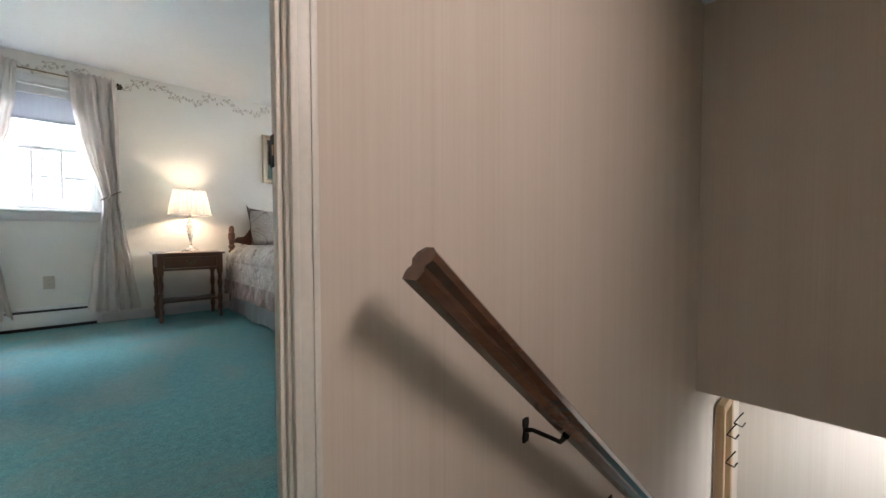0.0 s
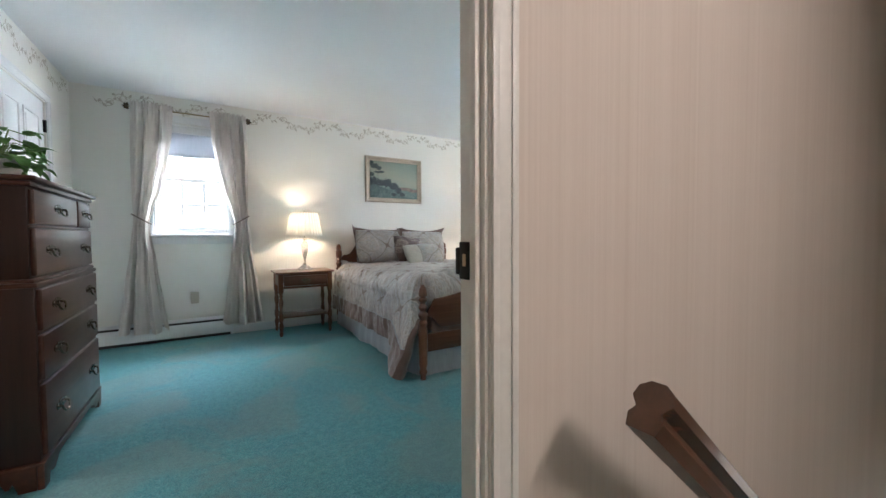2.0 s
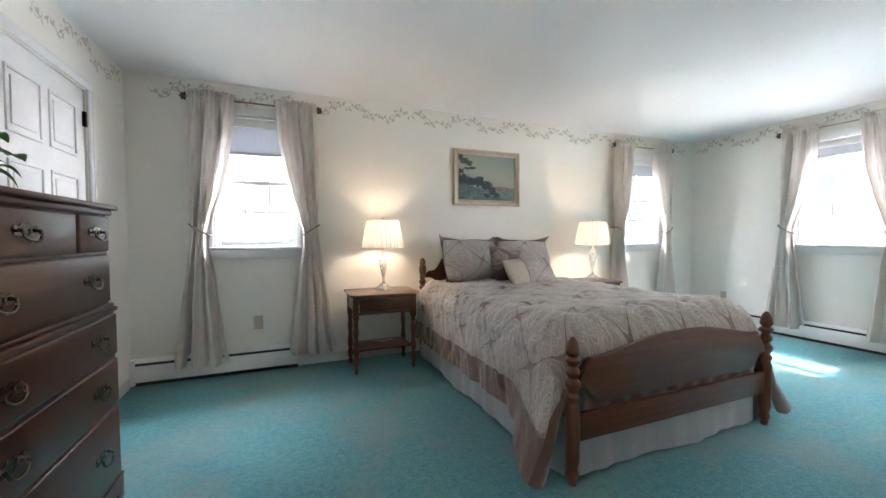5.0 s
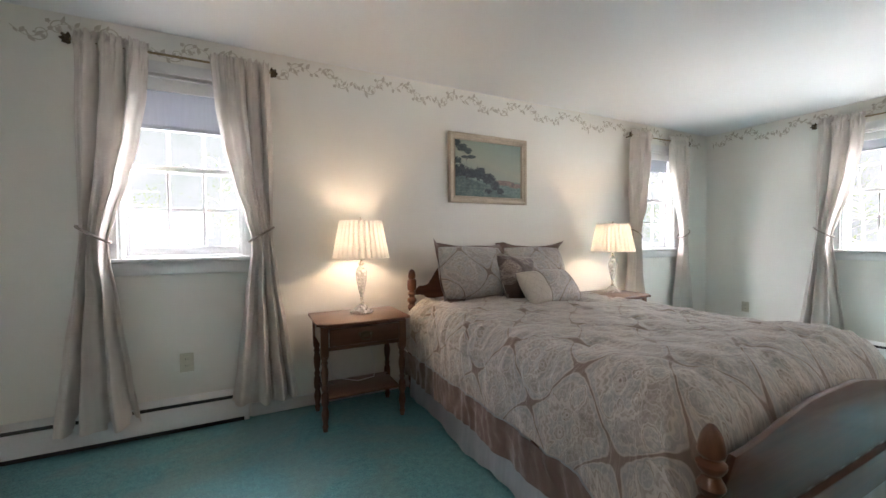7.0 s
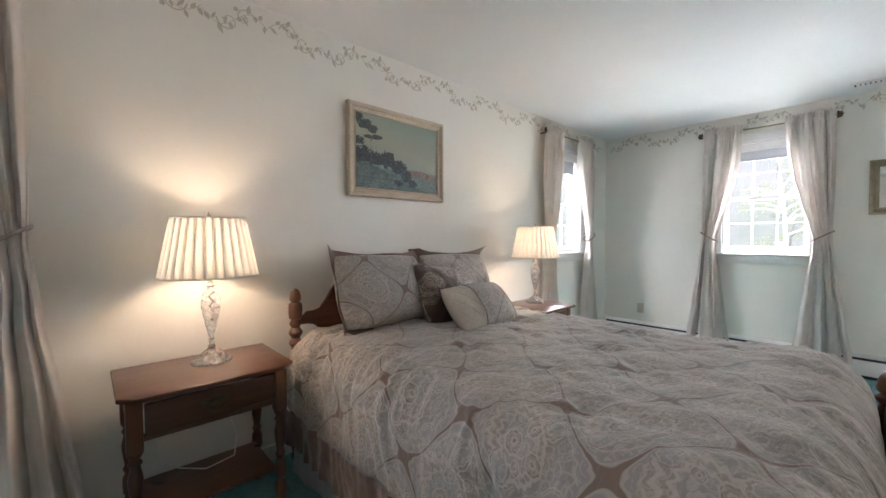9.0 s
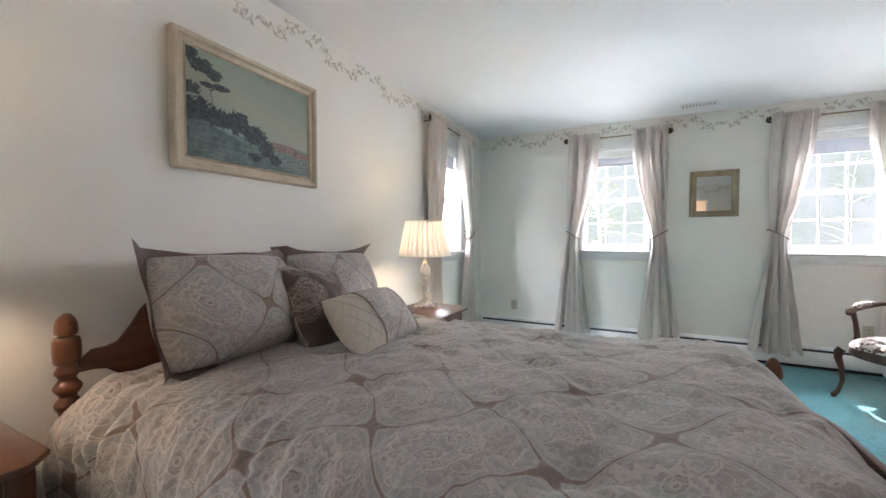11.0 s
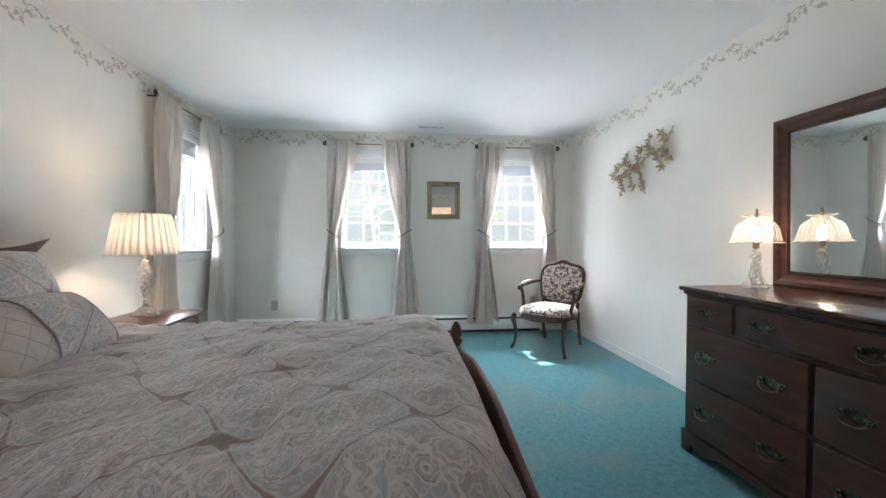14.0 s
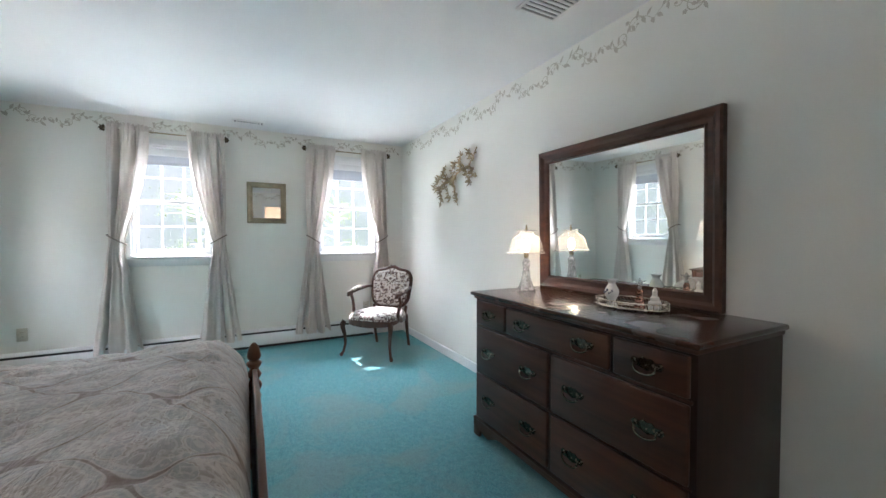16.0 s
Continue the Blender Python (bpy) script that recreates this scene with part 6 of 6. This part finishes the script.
ring = [(x, 0, z) for x, z in back_outline()]
o = part("back_frame", tube(ring + ring[:2], 0.021, 10), WALNUT, chair)
o.matrix_basis = BACK
crest = bmesh.new()
for s in (-1, 1):
    leaf_blade(crest, (0, -0.016, 0.452), (s * 0.075, -0.016, 0.446), 0.014, 0.006, (0, 1, 0))
    leaf_blade(crest, (0, -0.018, 0.452), (s * 0.035, -0.018, 0.470), 0.012, 0.006, (0, 1, 0))
o = part("crest_carving", crest, WALNUT, chair)
o.matrix_basis = BACK


def pad(side):
    def f(u, v):
        i = u * 60
        pts = back_outline()
        a, b = pts[int(i) % 60], pts[(int(i) + 1) % 60]
        t = i - int(i)
        x, z = mix(a[0], b[0], t), mix(a[1], b[1], t)
        k = 1 - v * v * 0.999
        return (x * k * 0.96, side * (0.010 + 0.032 * (1 - (1 - v) ** 2.2)), 0.215 + (z - 0.215) * k * 0.96)
    return f


for side, nm in ((-1, "back_cushion"), (1, "back_panel")):
    o = part(nm, sheet(pad(side), 60, 10, closed_u=True), DAMASK, chair, "brown and cream damask back", smooth=180)
    o.matrix_basis = BACK
for x in (-0.235, 0.235):
    part("back_post", tube([(x * 0.82, 0.235, 0.33), (x * 0.85, 0.25, 0.46)], 0.018, 8), WALNUT, chair)
for s in (-1, 1):
    arm = [(s * 0.238, 0.285, 0.66), (s * 0.262, 0.20, 0.665), (s * 0.285, 0.06, 0.650), (s * 0.292, -0.06, 0.635), (s * 0.285, -0.135, 0.622), (s * 0.278, -0.16, 0.605)]
    part("arm", tube(arm, [0.014, 0.016, 0.018, 0.020, 0.024, 0.014], 10), WALNUT, chair)
    part("arm_support", tube([(s * 0.284, -0.10, 0.625), (s * 0.285, -0.06, 0.54), (s * 0.265, -0.075, 0.44), (s * 0.262, -0.10, 0.36)], [0.018, 0.016, 0.018, 0.022], 10), WALNUT, chair)
    part("arm_pad", tube([(s * 0.276, 0.13, 0.672), (s * 0.286, 0.06, 0.670), (s * 0.291, -0.03, 0.658), (s * 0.290, -0.07, 0.648)], [0.012, 0.022, 0.023, 0.012], 10), DAMASK, chair, "damask arm pad")

# ---- wall plates and vents ----
def outlet(m):
    o = thing("wall_outlet", "almond plastic double wall outlet", "outlet", m, "wall outlets")
    part("plate", boxes((-0.036, -0.006, -0.058, 0.036, 0, 0.058), bevel=0.003), PLASTIC, o)
    for z in (-0.02, 0.02):
        s = part("socket", lathe([(0.016, 0), (0.0165, 0.0025), (0.001, 0.003)], 20), PLASTIC, o)
        s.matrix_basis = pose(0, -0.006, z, 90, 0, 0)
        for x in (-0.006, 0.006):
            part("slot", boxes((x - 0.001, -0.0095, z - 0.002, x + 0.001, -0.0088, z + 0.007)), BLACK, s).matrix_basis = s.matrix_basis.inverted()
    return o


outlet(pose(-0.262, YN, 0.412))
outlet(pose(XE, 4.815, 0.36, 0, 0, -90))
outlet(pose(XE, 1.72, 0.36, 0, 0, -90))


def vent(m, w, d, n, label):
    v = thing("ceiling_vent", label, "vent", m, "ceiling vents")
    part("backing", boxes((-w + 0.02, -d + 0.02, -0.002, w - 0.02, d - 0.02, 0.0)), BLACK, v)
    part("vent_frame", boxes((-w, -d, -0.01, w, -d + 0.022, 0), (-w, d - 0.022, -0.01, w, d, 0), (-w, -d + 0.022, -0.01, -w + 0.022, d - 0.022, 0), (w - 0.022, -d + 0.022, -0.01, w, d - 0.022, 0), bevel=0.003), TRIM, v)
    for i in range(n):
        x = mix(-w + 0.03, w - 0.03, (i + 0.5) / n)
        part("slat", boxes((x - 0.009, -d + 0.022, -0.011, x + 0.009, d - 0.022, -0.004), bevel=0.002), TRIM, v)
    return v


vent(pose(4.885, 3.005, H, 0, 0, 90), 0.15, 0.06, 9, "white slotted ceiling vent near the windows")
vent(pose(1.93, 1.66, H), 0.16, 0.13, 9, "white slotted ceiling vent over the dresser")

# ---- handrail in the stairwell ----
rail = thing("handrail", "varnished wooden stair handrail on black iron brackets", "handrail")
RO = 0.15
R0, R1 = Vector((0.455, YH - RO, 0.766)), Vector((3.05, YH - RO, 0.766 - 0.872 * 2.595))
prof = [(-0.017, -0.028), (0.017, -0.028), (0.021, -0.012), (0.015, -0.002), (0.024, 0.010), (0.021, 0.024), (0.009, 0.033), (-0.009, 0.033), (-0.021, 0.024), (-0.024, 0.010), (-0.015, -0.002), (-0.021, -0.012)]
bm = bmesh.new()
down = (R1 - R0).normalized()
upn = Vector((0, 1, 0)).cross(down) * -1
if upn.z < 0:
    upn.negate()
ends = [[bm.verts.new(p + Vector((0, a * 1.3, 0)) + upn * b * 1.3) for a, b in prof] for p in (R0, R1)]
for i in range(len(prof)):
    j = (i + 1) % len(prof)
    bm.faces.new((ends[0][i], ends[0][j], ends[1][j], ends[1][i]))
bm.faces.new(ends[0][::-1])
bm.faces.new(ends[1])
bmesh.ops.recalc_face_normals(bm, faces=bm.faces)
part("rail", bm, RAILWOOD, rail, smooth=30)
for x in (1.03, 1.70, 2.5):
    z = R0.z - 0.872 * (x - R0.x)
    b = part("bracket", tube([(x, YH - 0.004, z - 0.085), (x, YH - 0.03, z - 0.075), (x, YH - RO + 0.02, z - 0.075), (x - 0.005, YH - RO, z - 0.045)], [0.009, 0.007, 0.007, 0.012], 10), IRON, rail, "black iron bracket")
    part("wall_plate", prism([(x - 0.013, z - 0.125), (x + 0.013, z - 0.125), (x + 0.016, z - 0.11), (x + 0.010, z - 0.085), (x + 0.016, z - 0.06), (x + 0.013, z - 0.045), (x - 0.013, z - 0.045), (x - 0.016, z - 0.06), (x - 0.010, z - 0.085), (x - 0.016, z - 0.11)], YH - 0.006, YH), IRON, b)

# ---- coat stand in the lower hall ----
stand = thing("coat_stand", "pale wooden hall stand with small metal coat hooks", "coat stand")
for x, w, nm in ((3.69, 0.032, "post"), (3.99, 0.036, "post")):
    part(nm, prism([(x - w, -2.8), (x + w, -2.8), (x + w, -0.75), (x + w * 0.8, -0.66), (x + w * 0.9, -0.56), (x - w * 0.7, -0.56), (x - w, -0.68), (x - w * 0.85, -0.8), (x - w * 1.15, -1.2), (x - w, -1.3)], YH - 0.075, YH - 0.012, bevel=0.006), PINE, stand)
part("crosspiece", boxes((3.66, YH - 0.07, -0.62, 4.03, YH - 0.02, -0.54), bevel=0.006), PINE, stand)
part("base", boxes((3.62, YH - 0.26, -2.8, 4.06, YH - 0.005, -2.74), bevel=0.008), PINE, stand)
for x, z in ((3.72, -1.02), (4.03, -0.80), (3.75, -0.80)):
    h = part("hook", tube([(x, YH - 0.075, z), (x + 0.02, YH - 0.13, z - 0.02), (x + 0.03, YH - 0.15, z + 0.02)], 0.006, 8), IRON, stand, "small metal hook")
    part("hook_arm", tube([(x, YH - 0.075, z), (x + 0.05, YH - 0.11, z + 0.06), (x + 0.07, YH - 0.13, z + 0.09)], 0.005, 8), IRON, h)

# ---- stencilled vine border under the ceiling ----
VINE = plain("border_vine_paint", (0.52, 0.49, 0.41), (0.60, 0.56, 0.47), 0.7, 20, 90, 0.0)
VLEAF = plain("border_leaf_paint", (0.47, 0.45, 0.375), (0.62, 0.555, 0.49), 0.7, 12, 90, 0.0)


def ribbon(bm, pts, w0, w1, y):
    n = len(pts)
    prev = None
    for i, (x, z) in enumerate(pts):
        a, b = pts[max(i - 1, 0)], pts[min(i + 1, n - 1)]
        dx, dz = b[0] - a[0], b[1] - a[1]
        l = math.hypot(dx, dz) or 1
        w = mix(w0, w1, i / (n - 1))
        cur = (bm.verts.new((x - dz / l * w, y, z + dx / l * w)), bm.verts.new((x + dz / l * w, y, z - dx / l * w)))
        if prev:
            bm.faces.new((prev[0], prev[1], cur[1], cur[0]))
        prev = cur


def petal(bm, x, z, a, ln, wd, y):
    pts = [(0, 0), (0.3, 0.9), (0.62, 0.8), (1, 0), (0.62, -0.8), (0.3, -0.9)]
    ca, sa = math.cos(a), math.sin(a)
    bm.faces.new([bm.verts.new((x + ln * p * ca - wd * s * sa, y, z + ln * p * sa + wd * s * ca)) for p, s in pts])


def border(a0, a1, m, q):
    b = tagged(new("trim"), "stencilled grey green vine border on the wall", "wallpaper border", kind="structure")
    vines, leaves = bmesh.new(), bmesh.new()
    step = 0.30
    n = int((a1 - a0 - 0.04) / step)
    start = a0 + (a1 - a0 - n * step) / 2
    y = -0.0025
    for i in range(n):
        x0, flip = start + i * step, 1 if i % 2 else -1
        zc = 2.30 + q.uniform(-0.006, 0.006)
        main = [(x0 + step * t, zc + flip * 0.046 * math.sin(2 * math.pi * t)) for t in [k / 18 for k in range(19)]]
        ribbon(vines, main, 0.0018, 0.0015, y)
        for cx, sg in ((0.28, 1), (0.74, -1)):
            px, pz = x0 + step * cx, zc + flip * 0.046 * math.sin(2 * math.pi * cx)
            curl = []
            for k in range(20):
                th = k * 0.34
                r = 0.052 * (1 - k / 24)
                curl.append((px + sg * 0.03 + r * math.cos(th + (math.pi if sg > 0 else 0)) * 1.0, pz - flip * sg * 0.028 + flip * sg * r * math.sin(th)))
            ribbon(vines, curl, 0.0035, 0.0015, y - 0.0004)
            petal(leaves, curl[-1][0], curl[-1][1], q.uniform(0, 6.28), 0.018, 0.007, y - 0.0008)
        for k in range(11):
            t = (k + 0.5) / 11
            px, pz = x0 + step * t, zc + flip * 0.046 * math.sin(2 * math.pi * t)
            petal(leaves, px, pz, q.uniform(0.5, 1.4) * (1 if k % 2 else -1) + q.uniform(-0.3, 0.3), q.uniform(0.03, 0.056), q.uniform(0.007, 0.013), y - 0.0008)
        for k in range(5):
            petal(leaves, x0 + step * 0.5, zc - flip * 0.05, k * 1.2566, 0.014, 0.006, y - 0.001)
    part("vines", vines, VINE, b, smooth=0).matrix_basis = m
    part("leaves", leaves, VLEAF, b, "muted leaves and blossoms", smooth=0).matrix_basis = m


q = random.Random(3)
border(XW, XE, pose(0, YN, 0), q)
border(-YN, -YS, pose(XE, 0, 0, 0, 0, -90), q)
border(-XE, -XW, pose(0, YS, 0, 0, 0, 180), q)
border(YS, YN, pose(XW, 0, 0, 0, 0, 90), q)

# ---- outdoors ----
GRASS = plain("lawn_grass", (0.05, 0.09, 0.025), (0.10, 0.15, 0.045), 0.9, 0.4, 30, 0.5)
bm = boxes((-400, -400, -3.2, 400, 400, -3.0))
structure("ground", bm, GRASS, "green lawn round the house", "lawn")
# ring that glows by itself, to put bright daylight haze behind the trees
hz = Mat("glowing_haze")
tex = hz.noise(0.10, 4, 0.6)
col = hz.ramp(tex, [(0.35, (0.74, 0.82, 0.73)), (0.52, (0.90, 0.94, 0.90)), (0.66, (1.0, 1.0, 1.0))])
HAZE_GLOW = hz.put((0.0, 0.0, 0.0), 1.0, Emission_Color=col, Emission_Strength=0.205)
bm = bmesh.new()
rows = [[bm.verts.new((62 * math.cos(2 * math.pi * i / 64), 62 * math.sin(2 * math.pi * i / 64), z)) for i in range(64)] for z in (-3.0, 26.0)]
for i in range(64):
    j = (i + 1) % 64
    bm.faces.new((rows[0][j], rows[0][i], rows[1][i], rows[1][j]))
structure("backdrop", bm, HAZE_GLOW, "glowing backdrop ring standing in for hazy daylit woodland in the distance", "woods")
ROOF = plain("roof_shingle", (0.16, 0.15, 0.15), (0.26, 0.25, 0.24), 0.9, 3, 40, 0.5)
structure("roof", boxes((XW - 0.8, -2.0, H + 0.26, XE + T + 0.72, YN + T + 0.45, H + 0.36)), ROOF, "grey shingle roof with wide eaves", "roof")
structure("wall_south_outer", boxes((ST1 + 0.1, -1.74, -0.16, 4.9, -1.62, H), (4.9, -1.74, -2.9, XE + T, YH, H), (ST1 + 0.1, -1.62, H, XE + T, YH, H + 0.12)), OUTSIDE, "house wall beyond the hall", "wall")

BARK = plain("grey_bark", (0.30, 0.28, 0.25), (0.44, 0.41, 0.37), 0.95, 4, 30, 0.8, stretch=(4, 4, 0.6))
SPRING = cloth("spring_leaves", (0.10, 0.13, 0.04), (0.18, 0.21, 0.08), 0.7, 60, 0.6, 0.0, 0.5)


def tree(seed, m, height=11.0):
    q = random.Random(seed)
    t = thing("tree", "tall slender tree in pale spring leaf", "tree", m, "trees round the house")
    lean = Vector((q.uniform(-0.6, 0.6), q.uniform(-0.6, 0.6), 0))
    trunk = [lean * (k / 6) ** 2 + Vector((0.1 * math.sin(k * 1.7 + seed), 0.1 * math.cos(k * 1.3), height * k / 6)) for k in range(7)]
    part("trunk", tube(trunk, [0.12 - 0.016 * k for k in range(7)], 8), BARK, t)
    limbs, leaves = bmesh.new(), bmesh.new()
    for i in range(22):
        f = q.uniform(0.22, 0.97)
        p = trunk[min(int(f * 6), 5)].lerp(trunk[min(int(f * 6) + 1, 6)], f * 6 - int(f * 6))
        a, ln = q.uniform(0, 6.28), q.uniform(1.0, 2.7) * (1.15 - 0.6 * f)
        e = p + Vector((ln * math.cos(a), ln * math.sin(a), q.uniform(0.2, 1.0)))
        mid = p.lerp(e, 0.5) + Vector((0, 0, 0.15))
        tube([p, mid, e], [0.05, 0.032, 0.012], 5, limbs)
        for c in (mid, e, p.lerp(e, 0.75)):
            for _ in range(22):
                o = c + Vector((q.gauss(0, 0.42), q.gauss(0, 0.42), q.gauss(0, 0.28)))
                s = q.uniform(0.03, 0.07)
                u = Vector((q.uniform(-1, 1), q.uniform(-1, 1), q.uniform(-0.6, 0.6))).normalized()
                w = u.orthogonal().normalized()
                leaves.faces.new([leaves.verts.new(o + v) for v in (u * s, w * s * 0.6, -u * s, -w * s * 0.6)])
    part("limbs", limbs, BARK, t)
    part("crown", leaves, SPRING, t, "loose pale green leaves", smooth=0)
    return t


kinds = [tree(2, pose(24, 5.2, -3)), tree(7, pose(21.0, 16.5, -3), 10.0)]
for i, (x, y) in enumerate(((18, 6.5), (21, 1.0), (16, -1.5), (25, 9.0), (28, 4.0), (22, -6.0), (15, 15.0), (10.0, 18.0), (4.5, 16.0), (-1.0, 19.0), (-3.5, 14.5), (8.0, 25.0), (1.5, 27.0), (-8.0, 23.0))):
    copy_thing(kinds[i % 2], pose(x * 1.75, y * 1.75, -3.0, 0, 0, 67 * i))

SIDING = plain("pale_siding", (0.66, 0.67, 0.66), (0.76, 0.77, 0.76), 0.8, 2, 20, 0.2)
PALE_ROOF = plain("pale_grey_shingle", (0.40, 0.40, 0.40), (0.50, 0.50, 0.49), 0.9, 3, 40, 0.3)
house = thing("neighbour_house", "pale neighbouring house with a low grey roof", "house", pose(-10.5, 50.0, -3.0, 0, 0, 8))
part("wall", boxes((-6, -4, 0, 6, 4, 4.4)), SIDING, house)
part("roof", prism([(-4.6, 4.4), (4.6, 4.4), (0, 7.0)], -6.5, 6.5, axis="x"), PALE_ROOF, house)
for x in (-4.2, -1.4, 1.4, 4.2):
    wdw = part("window", boxes((x - 0.5, -4.04, 2.2, x + 0.5, -4.0, 3.6)), TRIM, house)
    part("pane", boxes((x - 0.42, -4.06, 2.28, x + 0.42, -4.04, 3.52)), BLACK, wdw)
